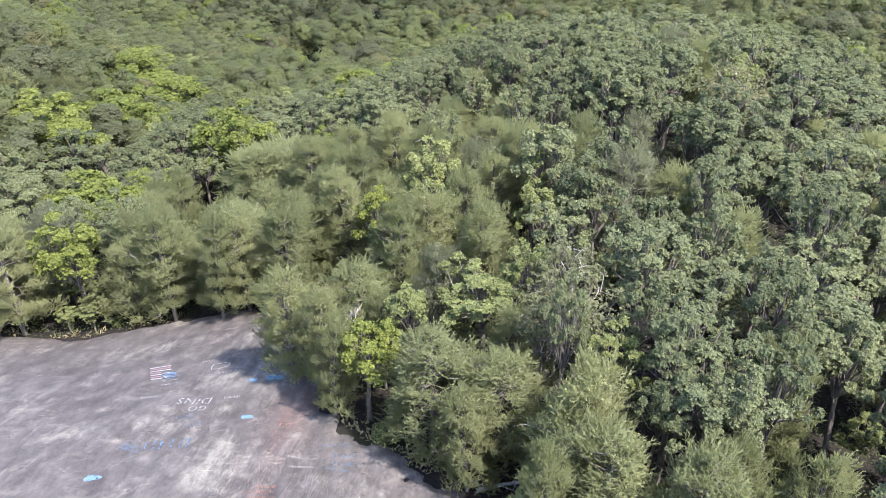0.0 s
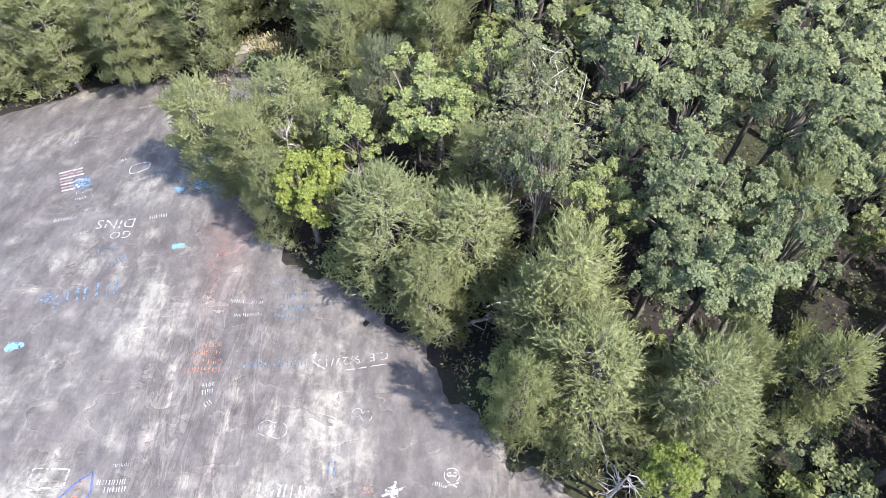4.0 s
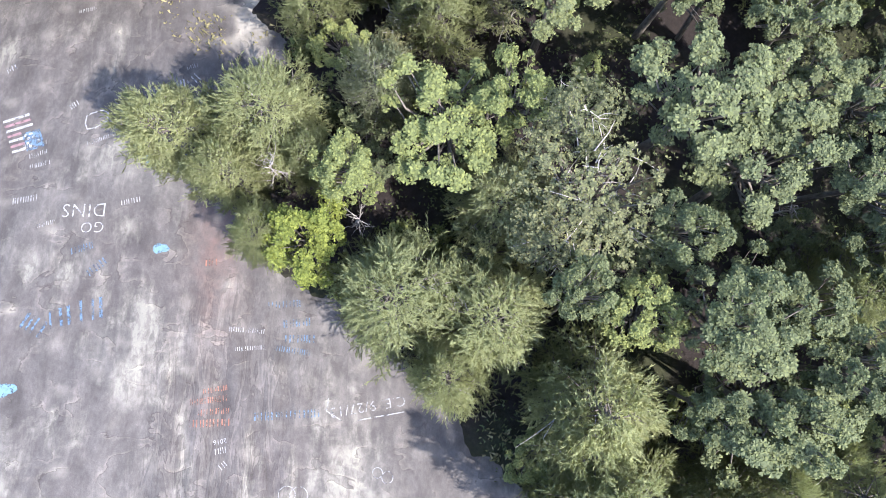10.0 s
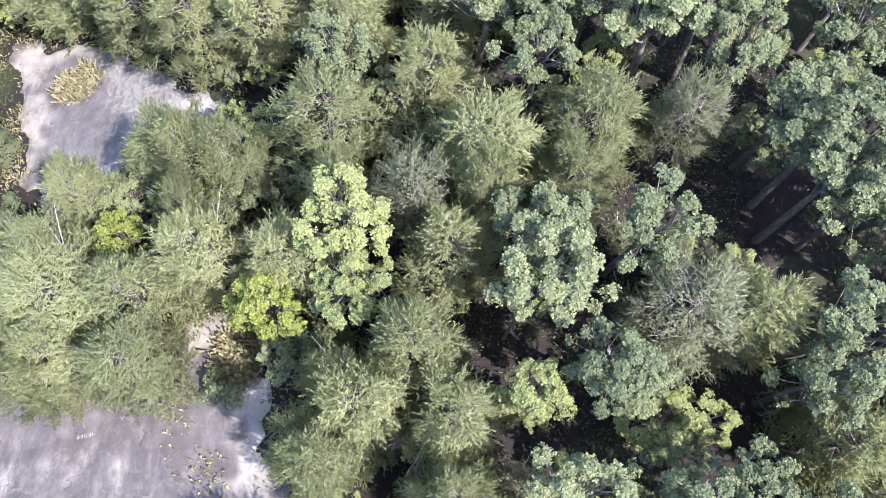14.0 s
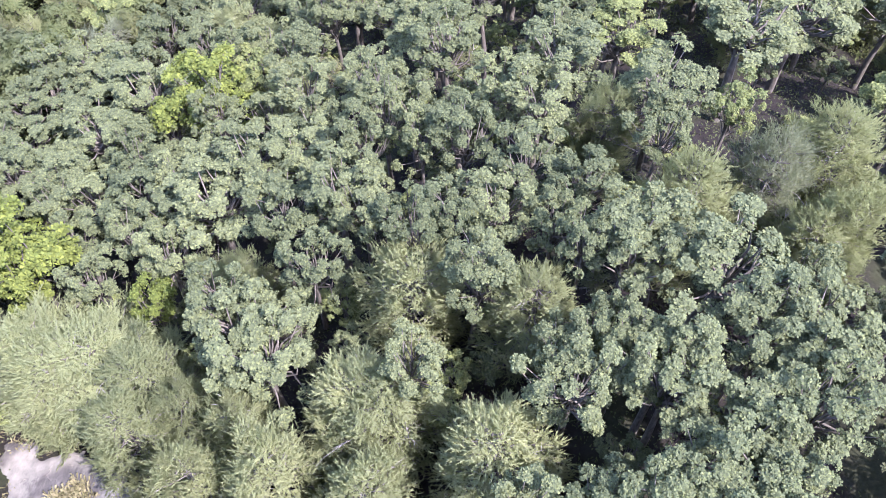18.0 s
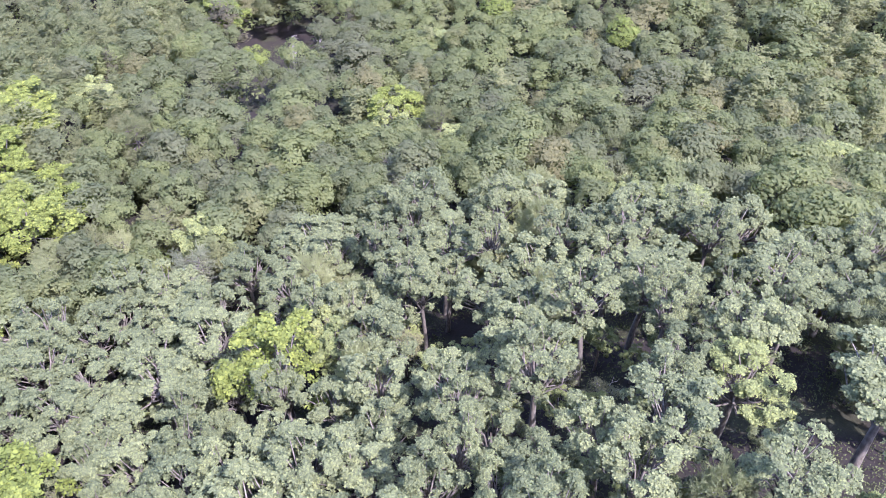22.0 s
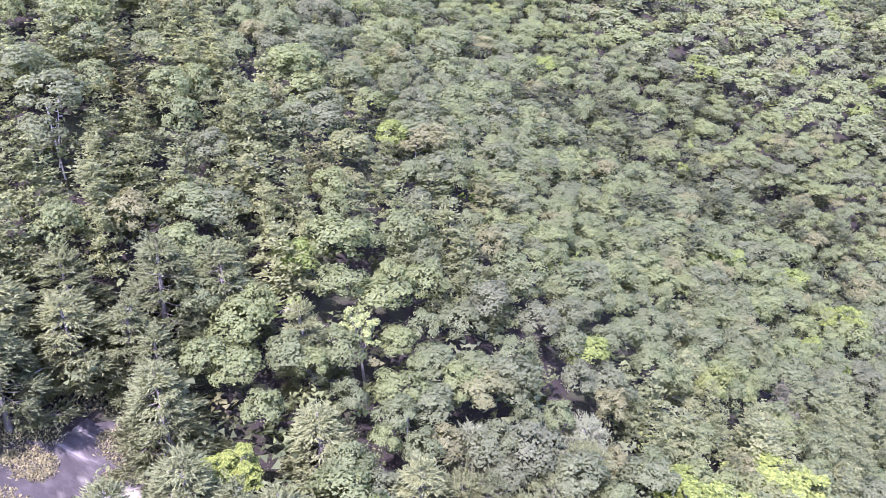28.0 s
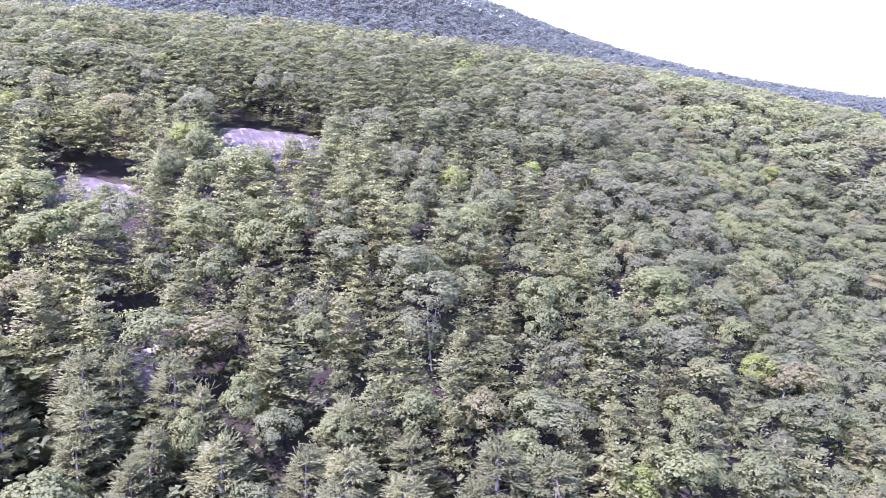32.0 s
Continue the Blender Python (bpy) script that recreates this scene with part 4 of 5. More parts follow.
# first three, (17, 18.4) and last four oaks are added to shade gaps
OAKS_BY_THE_SLAB = [
    (12.6, -7.2, 2), (14.4, -4.4, 2), (16.2, -2.6, 2), (9.4, -0.9, 1.1), (8.6, 0.2, 1.7), (6.6, 0.2, 0.8),
    (10.6, 0.7, 1.1), (7.5, 1.7, 1.4), (3.4, 2.3, 0.8), (9.5, 2.3, 1.2), (8.2, 3.5, 1), (11.6, 4.4, 1),
    (6.2, 5.1, 0.9), (11.1, 6, 1.3), (8.4, 6.1, 1.7), (6.5, 7.9, 1.7), (9.7, 8.2, 1.4), (11.5, 8.3, 1.3),
    (3.1, 11.6, 1.4), (8.3, 12.1, 1), (6.8, 12.2, 1.3), (5.3, 14.8, 1), (10.5, 15, 1.1), (4.3, 16.1, 1.2),
    (11.2, 16.6, 1.5), (17, 18.4, 2), (2.8, 18.6, 1.5), (5.6, 19.9, 1.3), (2.4, 20.5, 1.4), (12.8, 20.7, 1.2),
    (11.3, 21, 1.5), (11.3, 22.4, 1.5), (15.2, 21.4, 1.8), (14.3, 22.9, 1.6), (14.3, 19.4, 1.5), (9.9, 10.4, 1.2),
]
OAKS_UP_THE_SLOPE = [
    (10.8, 24, 1.3), (9.7, 26, 1.3), (3.1, 26.5, 1.3), (6.8, 26.8, 1.7), (8.9, 27.9, 1.7), (1.2, 28.7, 1.4),
    (3.1, 28.8, 1.2), (5.1, 29.3, 1.4), (8.7, 29.5, 1.3), (6.4, 30.1, 1.4), (7.5, 30.7, 1.6), (10.2, 31.2, 1.5),
    (7.9, 31.9, 1.7), (6, 32.3, 1.6), (3.2, 33, 1.5), (6.1, 33.4, 1.5), (10.5, 33.5, 1.6), (2.9, 34, 1.1),
    (5.1, 34.4, 1.1), (-2.2, 34.5, 1.3), (9.4, 34.6, 1.6), (4.5, 34.9, 1.2), (11.3, 35, 1.6), (-8.2, 36, 2),
    (11.6, 37.1, 1), (8.2, 37.2, 2.1), (-9.3, 37.4, 2.1), (5.6, 38.2, 1.7), (0, 38.4, 1.4), (7.2, 38.7, 1.8),
    (4.2, 39, 1), (-1.8, 40, 1.3),
]
OAKS_IN_THE_HOLLOW = [
    (3, 40.5, 1.1), (-6.9, 40.7, 1.4), (0.6, 41.5, 1.5), (-1.2, 42.2, 1.4), (4.2, 42.3, 1.3), (-6, 43.6, 2),
    (-15, 43.7, 1.7), (-4.8, 43.9, 1.5), (2.2, 44, 1.6), (-12.5, 45.8, 2.5), (0, 45.9, 1.5), (-2.2, 46.6, 1.2),
    (8.5, 48, 1.8), (-11.3, 48.6, 2), (-8.3, 49, 2.2), (1.9, 49.4, 1.6), (-21, 50.3, 2), (4.3, 51.1, 2.1),
    (13.5, 52.6, 2.6), (-24.9, 53.8, 2.2), (17.6, 56.2, 2.5), (-23.7, 57.4, 2.7), (-20.7, 60.7, 2.4),
]
MAPLES = [
    (5.3, 2.1, 1), (-2.4, 6.6, 1), (0.3, 7.8, 1.8), (2.3, 8.8, 1), (1.9, 15.6, 1), (1.8, 17.6, 0.7),
    (-3.2, 18.6, 1.3), (-3.8, 21, 1.5), (11.1, 46.3, 1.1), (-62.5, 54.2, 1.4), (-37.2, 58.3, 2), (-12.4, 59.2, 1.6),
    (-13.2, 61, 1.6), (-49.2, 97.2, 2.5), (-15.7, 119.9, 2.6),
]
YELLOWS = [
    (6.4, -5.6, 0.7), (-4.4, 4.8, 1.2), (-6.2, 18.4, 1.1), (-12.6, 22.2, 0.9), (-15.2, 40.9, 1.1), (-52.6, 41.9, 2.3),
    (-53.5, 43.3, 1.6), (-26.3, 47.9, 1.3),
]
GREYS = [
    (-2.2, 9.1, 1.1), (7.2, 17, 1.8), (-1.7, 22.4, 1.4), (7.7, 24.2, 1.3), (11.8, 42.6, 1.6),
]
BROWNS = [
    (2.7, 4.4, 0.9), (4.3, 5.7, 1.8), (3.4, 7.6, 1.1),
]
# gaps in the canopy: x, y, radius
GLADES_BY_THE_SLAB = [
    (10.2, -4.6, 1.2), (12.2, -4.5, 1.2), (9.1, -4.2, 2.1), (1.8, -1, 1.1), (8.8, -1, 1.2), (7.4, 4.1, 1.2),
    (-1.7, 8.7, 0.7), (6.9, 9.4, 0.8), (11.9, 11.6, 1.1), (-3.3, 12, 1), (1.2, 13.9, 0.9), (3.1, 14.7, 1.2),
    (11.3, 15.3, 1.1), (5.5, 20.2, 1.2), (13.1, 20.4, 1.6), (10.2, 23, 2), (9.9, 23.5, 1.8), (-2.5, 28.8, 0.6),
    (-7.8, 29.2, 1.1), (-1.8, 32.4, 1.1), (-1.3, 35.3, 1.1), (7.5, 38.2, 1.1), (7.5, 38.4, 1.4), (-7, 38.6, 1.5),
    (-6.9, 38.7, 1.3), (-0.3, 44, 0.8), (16.1, 50.1, 2.2), (1.7, 53.9, 1.6), (14.5, 55.9, 1.7), (-6.1, 59.4, 1.8),
    (11, 75, 1.8), (-2.8, 90, 2),
]
GLADES_UP_THE_SLOPE = [
    (-34.8, 104.7, 3.1), (-39.3, 125.7, 3.5), (-40.8, 127, 5.3), (-35.2, 127.8, 3.5),
]
GLADES = GLADES_BY_THE_SLAB + GLADES_UP_THE_SLOPE + [(-38.0, 121.0, 4.5), (-36.4, 117.0, 4.2), (-33.6, 101.5, 2.6)]
TALL_YELLOWS = [
    (-15.1, 57.0, 1.6), (-23.2, 44.7, 1.5), (-53.2, 88.9, 5.2), (-49.2, 76.9, 3.9), (-46.5, 51.1, 4.9), (-44.3, 61.3, 4.0),
    (-30.9, 31.7, 3.9), (-29.8, 40.1, 2.8), (-42.0, 48.4, 3.6), (-26.8, 47.2, 1.7), (-49.2, 80.6, 3.5), (-46.4, 74.6, 3.5),
    (-44.3, 78.4, 3.4), (-43.9, 68.5, 3.1), (-41.4, 72.0, 3.6), (-40.4, 76.5, 2.8), (-47.6, 127.8, 3.8), (-88.0, 127.9, 3.5),
    (-38.5, 59.3, 2.4), (-40.9, 61.2, 2.1), (-18.2, 100.9, 3.5), (-26.8, 26.6, 2.7), (-27.6, 32.4, 2.4), (-24.8, 18.0, 2.1),
]
SHRUBS = [
    (11.6, -5.0, 1.1), (13.5, -4.3, 1.2), (-8.7, 16.1, 1.0),
]
SNAGS = [
    (-5.6, 7.1), (-11.0, 23.8), (-11.8, 18.6), (-2.4, 32.6), (10.6, 5.7), (3.3, -1.3),
    (5.6, -5.4), (0.4, 41.3), (-79.9, 33.1), (-59.4, 56.6), (-93.9, 68.0), (-93.3, 27.5),
    (-78.6, 33.5), (-93.9, 68.1), (-36.4, 122.2), (-32.8, 124.1), (-18.7, 64.7), (-35.6, 121.2),
    (-51.9, 103.3), (-15.5, 43.2), (0.3, 41.2), (-18.8, 65.7), (12.6, 41.0), (-3.1, 5.5),
    (-13.1, 34.7), (-63.5, 18.9),
]


rng = np.random.default_rng(7)
HEIGHT = {"gold": 6.4, "oak": 8.6, "maple": 7.6, "yellow": 6.4, "brown": 8.2, "pine": 7.2, "grey": 7.6, "tall": 7.6}
for kind, rows in (("pine", PINES_BY_THE_SLAB + PINES_UP_THE_SLOPE), ("oak", OAKS_BY_THE_SLAB + OAKS_UP_THE_SLOPE + OAKS_IN_THE_HOLLOW), ("maple", MAPLES), ("yellow", YELLOWS), ("grey", GREYS), ("brown", BROWNS), ("gold", TALL_YELLOWS)):
    for x, y, r in rows:
        big = (1.75 if r < 2 else 0.92) if rows is TALL_YELLOWS else 1.0 if kind in ("pine", "grey") else 1.12
        plant(kind, x, y, r * big, HEIGHT[kind] * rng.uniform(0.9, 1.1) * (0.86 if y < 12 and x < 2 else 1.7 if rows is TALL_YELLOWS and r < 2 else 1.35 if rows is TALL_YELLOWS else 1.0), rng)

DEAD = [[mesh_of("trunk", *wood[0], 4, bare)] + [mesh_of("bough", *joined(wood[i:i + 5]), 4, bare) for i in range(1, len(wood), 5)] for wood in (snag(40 + k) for k in range(4))]
for k, (x, y) in enumerate(SNAGS):
    far_off = y > 50 or x < -40
    z = float(ground_at(np.float64(x), np.float64(y)))
    big = rng.uniform(0.9, 1.15) * (0.85 if far_off else 0.6)
    ob = tagged(new("dead_tree"), "bleached bare dead tree standing among green crowns", "dead tree", "dead trees")
    for me in DEAD[k % 4]:
        new("trunk" if me is DEAD[k % 4][0] else "bough", me).parent = ob
    ob.matrix_basis = Matrix.LocRotScale((x, y, z - 0.05), Euler((rng.normal(0, 0.08), rng.normal(0, 0.08), rng.uniform(0, 6.28))), (big * 0.8, big * 0.8, big * (1.0 if far_off else 1.2)))
SLABS = (SLAB, LEDGE, LOWER, UPPER, SIDE, CHUTE)


def on_rock(x, y, margin):
    bare_rock = [inside(x, y, s) > -np.minimum(margin, 2.7 if s is LEDGE else 0.2 if s is CHUTE else np.where((x > -10.5) & (y < 15), 1.7, 0.3) if s is SLAB else 0.9) for s in SLABS]
    # thin soil below the high outcrops, where only low growth stands
    below = [inside(x - 0.94 * d, y - 0.33 * d, s) > 0.3 for s, far in ((UPPER, 16), (SIDE, 11), (LOWER, 4)) for d in np.arange(2, far + 1, 3.5)]
    field = (x > -87) & (x < -18) & (y > 290 + 0.25 * (x + 50)) & (y < 342 + 0.25 * (x + 50))
    return np.any(bare_rock + below + [field], 0)


def scattered(step, keep, seed, box=(-1000, -600, 420, 678)):
    """Uneven places about step apart, where keep(x, y) holds."""
    r = np.random.default_rng(seed)
    i, j = np.meshgrid(np.arange(int((box[2] - box[0]) / step) + 1), np.arange(int((box[3] - box[1]) / step / 0.9) + 1), indexing="ij")
    i, j = i.ravel(), j.ravel()
    x, y = box[0] + (i + 0.5 * (j % 2)) * step, box[1] + j * step * 0.9
    rough = keep(x, y)
    x, y = x[rough], y[rough]
    return np.stack([x + r.uniform(-0.33, 0.33, len(x)) * step, y + r.uniform(-0.33, 0.33, len(y)) * step], 1)


def bearing(x, y):
    """Degrees west of north, from over the hollow."""
    return np.degrees(np.arctan2(-(x + 5), y - 30))


def seen_side(x, y):
    b = bearing(x, y)
    return (b > -44) & (b < 128)


def pine_share(x, y):
    """Pines in bands, and most on the warm slope to the west."""
    band = ripple(x, y, 70.0, 21)
    return np.where((x < -95) & (y < 40), 0.8, np.where((x < -48) & (y < 50), 0.66, np.where(band > 0.4, 0.55, 0.2)))


def kinds_at(x, y, r):
    """Pines round the rocks and in bands on the slope; oaks elsewhere, and nearly alone in the hollow."""
    near_rock = max(float(inside(np.float64(x), np.float64(y), s)) for s in SLABS)
    pine = 0.92 if near_rock > -5 else float(pine_share(np.float64(x), np.float64(y)))
    deep = y > 42 and x > -34
    u = r.uniform()
    if u < (min(pine, 0.1) if deep else pine):
        return "tall" if x < -34 and y < 55 else "pine" if r.uniform() < 0.85 else "grey"
    u = r.uniform()
    return "gold" if u < 0.012 and y > 60 else "maple" if u < (0.05 if deep else 0.10) and x > -34 else "brown" if u < (0.06 if deep else 0.16) and x > -34 else "oak"


def near_zone(x, y):
    return (away(x, y) < 28) & (y > -20) & (x < 22) & (x > -32)


def mid_zone(x, y):
    a = away(x, y)
    return (a < 62) & ~near_zone(x, y) & (seen_side(x, y) | (a < 48)) & (y > -24) & (x < 42 + np.clip(y, 0, 60) * 0.5)


OAKS_LEFT, MORE_OAKS = 300 - len(OAKS_BY_THE_SLAB + OAKS_UP_THE_SLOPE + OAKS_IN_THE_HOLLOW), []
for zone, step, close in ((near_zone, 2.65, True), (mid_zone, 2.9, False)):
    for x, y in sorted(scattered(step, zone, 11).tolist(), key=lambda p: away(*p)):
        if on_rock(x, y, 2.0):
            continue
        r = rng.uniform(1.45, 2.25)
        if any((x - a) ** 2 + (y - b) ** 2 < (c + 0.45 * r) ** 2 for a, b, c in GLADES):
            continue
        thin = 0.62 if x > 13 and y < 30 else 0.9 if 8 < x < 26 and y < 62 else 0.68 if -18 < x < 13 and y < 11 else 0.60 if x < 13 and y < 45 else 0.55
        if any((x - a) ** 2 + (y - b) ** 2 < (thin * (r + c)) ** 2 for a, b, c in TREES):
            continue
        kind = kinds_at(x, y, rng)
        r *= 0.9 if -18 < x < 13 and y < 45 else 1.0
        if kind == "oak" and OAKS_LEFT <= 0:
            MORE_OAKS.append((x, y))
            continue
        OAKS_LEFT -= kind == "oak"
        plant(kind, x, y, r * (1.0 if close else 1.5 if kind == "tall" else 1.2), HEIGHT[kind] * rng.uniform(0.82, 1.15) * (1.12 if kind == "tall" else 1.0), rng)


sapling_forms = [tree_meshes("maple", 9), tree_meshes("oak", 9), tree_meshes("brown", 9)]
sapling_rng = np.random.default_rng(19)
SAPLINGS = [(7.1, 13.6), (7.9, 14.3), (6.4, 14.3), (11.6, 23.6), (10.8, 24.6)]
for x, y in SAPLINGS + scattered(2.3, lambda x, y: near_zone(x, y) | (mid_zone(x, y) & (x < 25) & (y < 62) & (x > -30)), 57, (-34, -22, 26, 64)).tolist():
    if (x, y) not in SAPLINGS and (on_rock(x, y, 0.8) or any((x - a) ** 2 + (y - b) ** 2 < (0.5 * c) ** 2 for a, b, c in TREES) or sapling_rng.uniform() < (0.6 if x > 8 else 0.25)):
        continue
    root = tagged(new("sapling"), "low leafy sapling in the shade of taller trees", "sapling", "saplings under the canopy")
    for part_name, me in sapling_forms[int(sapling_rng.choice(3, p=(0.4, 0.45, 0.15)))]:
        new(part_name, me).parent = root
    size = sapling_rng.uniform(0.45, 0.8)
    root.matrix_basis = Matrix.LocRotScale((x, y, float(ground_at(np.float64(x), np.float64(y))) - 0.1), Euler((0, 0, sapling_rng.uniform(0, 6.28))), (size, size, size * sapling_rng.uniform(0.5, 0.75)))


def woods(name, zone, step, kind, forms, size, label, seed, tall=1.0, box=(-1000, -600, 420, 678)):
    """Far trees that stand too close to be told apart, as one mesh."""
    r = np.random.default_rng(seed)
    at = np.array(zone) if isinstance(zone, list) else scattered(step, zone, 31, box)
    at = at[~on_rock(at[:, 0], at[:, 1], 1.5)] if tall in (1.0, 0.58) else at
    if step < 4.2:
        at = at[np.all([np.hypot(at[:, 0] - a, at[:, 1] - b) > c + 0.6 for a, b, c in GLADES], 0)]
    u = np.random.default_rng(77).uniform(size=len(at))
    is_pine = u < pine_share(at[:, 0], at[:, 1])
    at = at if isinstance(zone, list) or kind == "all" else at[is_pine if kind == "pine" else ~is_pine]
    if step:
        at = at[(r.uniform(size=len(at)) > 0.02) & (ripple(at[:, 0], at[:, 1], 13.0, 29) + 0.35 * ripple(at[:, 0], at[:, 1], 5.0, 30) > -1.75)]
    z = ground_at(at[:, 0], at[:, 1])
    which = r.integers(0, len(forms), len(at))
    verts, faces, tint, facing, n = [], [], [], [], 0
    for k, (v, f, nv) in enumerate(forms):
        rows = np.nonzero(which == k)[0]
        turn, s = r.uniform(0, 6.28, len(rows)), size * r.choice((0.72, 0.9, 1.0, 1.15, 1.42), len(rows)) * r.uniform(0.92, 1.08, len(rows))
        h = r.uniform(0.78, 0.98, len(rows)) + 0.16 * s / size + 0.35 * max(0, size - 1.4)
        c, d = np.cos(turn)[:, None], np.sin(turn)[:, None]
        x = (v[None, :, 0] * c - v[None, :, 1] * d) * s[:, None] + at[rows, 0, None]
        y = (v[None, :, 0] * d + v[None, :, 1] * c) * s[:, None] + at[rows, 1, None]
        zz = v[None, :, 2] * (h * tall)[:, None] + z[rows, None]
        facing.append(np.stack([nv[None, :, 0] * c - nv[None, :, 1] * d, nv[None, :, 0] * d + nv[None, :, 1] * c, np.broadcast_to(nv[None, :, 2], x.shape)], -1).reshape(-1, 3))
        verts.append(np.stack([x, y, zz], -1).reshape(-1, 3))
        faces.append((f[None] + (np.arange(len(rows)) * len(v))[:, None, None]).reshape(-1, f.shape[1]) + n)
        n += len(rows) * len(v)
        each = np.where(r.uniform(size=len(rows)) < 0.88, np.clip(0.75 * r.uniform(size=len(rows)) - 0.1 + np.where((at[rows, 0] < -95) & (at[rows, 1] < 70), -0.25, 0.20) + 0.2 * ripple(at[rows, 0], at[rows, 1], 38.0, 23), 0, 0.84), r.uniform(0.84, 1.0, len(rows)))
        tint.append(np.repeat(each, len(v)))
    me = mesh_of(name, np.concatenate(verts), np.concatenate(faces), forms[0][1].shape[1], {"pine": wood_pine_dim if step > 3.8 else wood_pine_far, "oak": wood_oak_dim if step > 4.2 else wood_oak_far, "all": wood_hazy_ridge if tall == 1.0 else wood_oak_far}[kind], {"tint": np.concatenate(tint), "outward": np.concatenate(facing)})
    return tagged(new(name, me), label, "woods", kind="stuff")


def ring(lo, hi, right, left=126):
    def keep(x, y):
        a = away(x, y)
        return (a >= lo) & (a < hi) & seen_side(x, y) & (bearing(x, y) < left) & (bearing(x, y) > right) & (y > (-140 if lo < 300 else -460))
    return keep


oak_mid = [far_broadleaf(890 + k, 16, 1900, 0.19) for k in range(4)]
oak_far = [far_broadleaf(900 + k, 14, 1400, 0.20) for k in range(4)]
pine_far = [far_conifer(950 + k, 8, 7, 1600, 0.22) for k in range(4)]
oak_dim = [far_broadleaf(970 + k, 11, 1000, 0.225, up=0.6) for k in range(4)]
pine_dim = [far_conifer(980 + k, 6, 6, 780, 0.31) for k in range(4)]
oak_dot = [far_broadleaf(990 + k, 7, 320, 0.40, up=0.8) for k in range(4)]
pine_dot = [far_conifer(995 + k, 5, 4, 230, 0.54) for k in range(4)]
scrub_dot = [far_broadleaf(1010 + k, 4, 60, 0.6, height=7.0) for k in range(3)]
ridge_dot = [far_broadleaf(998 + k, 4, 56, 0.8, up=0.8) for k in range(3)]
woods("broadleaf_woods", MORE_OAKS, 0, "oak", oak_mid, 1.3, "dense broadleaf woods beyond the nearest trees", 5)
for kind, far, dim, dot in (("oak", oak_far, oak_dim, oak_dot), ("pine", pine_far, pine_dim, pine_dot)):
    word = "broadleaf" if kind == "oak" else "pine"
    woods(word + "_woods", lambda x, y: ring(0, 112, -40)(x, y) & ~near_zone(x, y) & ~mid_zone(x, y), 3.35, kind, far, 1.36, "dense %s woods down the hillside" % word, 1)
    woods(word + "_woods", ring(112, 190, -24), 3.9, kind, dim, 1.5, "dense %s woods across the hollow" % word, 2)
    woods(word + "_woods", ring(190, 360, 8), 4.4, kind, dot, 1.65, "distant %s woods on the slope" % word, 3)
for lo, hi, right in ((0, 112, -40), (112, 200, -24)):
    woods("oak_scrub", lambda x, y: ring(lo, hi, right)(x, y) & ~near_zone(x, y), 3.6, "all", scrub_dot, 1.0, "low green growth under the far woods", 9, 0.58)
woods("ridge_woods", lambda x, y: ring(360, 900, 50)(x, y), 7.6, "all", ridge_dot, 2.4, "far mountain ridge woods, tinted bluish for haze", 4)


# ---- undergrowth, fallen wood and grass ----
def shrub_mesh(seed):
    rng = np.random.default_rng(seed)
    d = dome(rng, 9, 0.0)
    at = d * np.array([0.62, 0.62, 0.5]) + np.array([0, 0, 0.35])
    k = rng.integers(0, 9, 150)
    out = unit(rng.normal(size=(150, 3)) + np.array([0, 0, 0.7]))
    return rosettes(rng, at[k] + out * 0.3, out, 4, 0.17, 0.12, 3)


shrub_forms = [mesh_of("leaves", *shrub_mesh(300 + k), 3, leaf_mats[kind]) for k, kind in enumerate(("maple", "brown", "maple", "oak"))]
shrub_wood = mesh_of("stems", *joined([tube([(0, 0, -0.2), (0.15 * math.cos(a), 0.15 * math.sin(a), 0.3), (0.45 * math.cos(a), 0.45 * math.sin(a), 0.65)], (0.03, 0.02, 0.008), 4) for a in (0.3, 1.7, 2.9, 4.2, 5.4)]), 4, bark)


def shrub(x, y, size, form):
    z = float(ground_at(np.float64(x), np.float64(y)))
    root = tagged(new("shrub"), "low leafy shrub on the forest floor", "shrub", "shrubs")
    for part_name, me in (("stems", shrub_wood), ("leaves", shrub_forms[form])):
        new(part_name, me).parent = root
    root.matrix_basis = Matrix.LocRotScale((x, y, z), Euler((0, 0, x * 7 + y)), (size, size, size * 0.9))


for x, y, r in SHRUBS:
    shrub(x, y, r, int(abs(x * 10)) % 4)
shrub_rng = np.random.default_rng(17)
for x, y in scattered(3.4, near_zone, 51, (-40, -25, 25, 80)):
    edge = float(inside(np.float64(x), np.float64(y), SLAB))
    if -5.5 < edge < -0.4 and not on_rock(x, y, 0.3) and shrub_rng.uniform() < 0.85:
        shrub(x, y, shrub_rng.uniform(0.6, 1.15), int(shrub_rng.integers(0, 4)))


def grass(name, zone, step, seed, label, blades=9, tall=0.28):
    """Dry grass tufts as one mesh."""
    rng = np.random.default_rng(seed)
    at = scattered(step, zone[0], seed, zone[1])
    n = len(at)
    base = np.repeat(np.column_stack([at, ground_at(at[:, 0], at[:, 1])]), blades, 0) + np.column_stack([rng.normal(0, 0.12, (n * blades, 2)), np.zeros(n * blades)])
    ahead = unit(np.column_stack([rng.normal(0, 0.9, (n * blades, 2)), np.ones(n * blades)]))
    me = mesh_of(name, *leaves(base, ahead, rng.normal(size=(n * blades, 3)), rng.uniform(0.5, 1.2, n * blades) * tall, np.full(n * blades, 0.09), 3), 3, straw, {"tint": np.repeat(rng.uniform(size=n), blades * 3)})
    return tagged(new(name, me), label, "grass", kind="stuff")


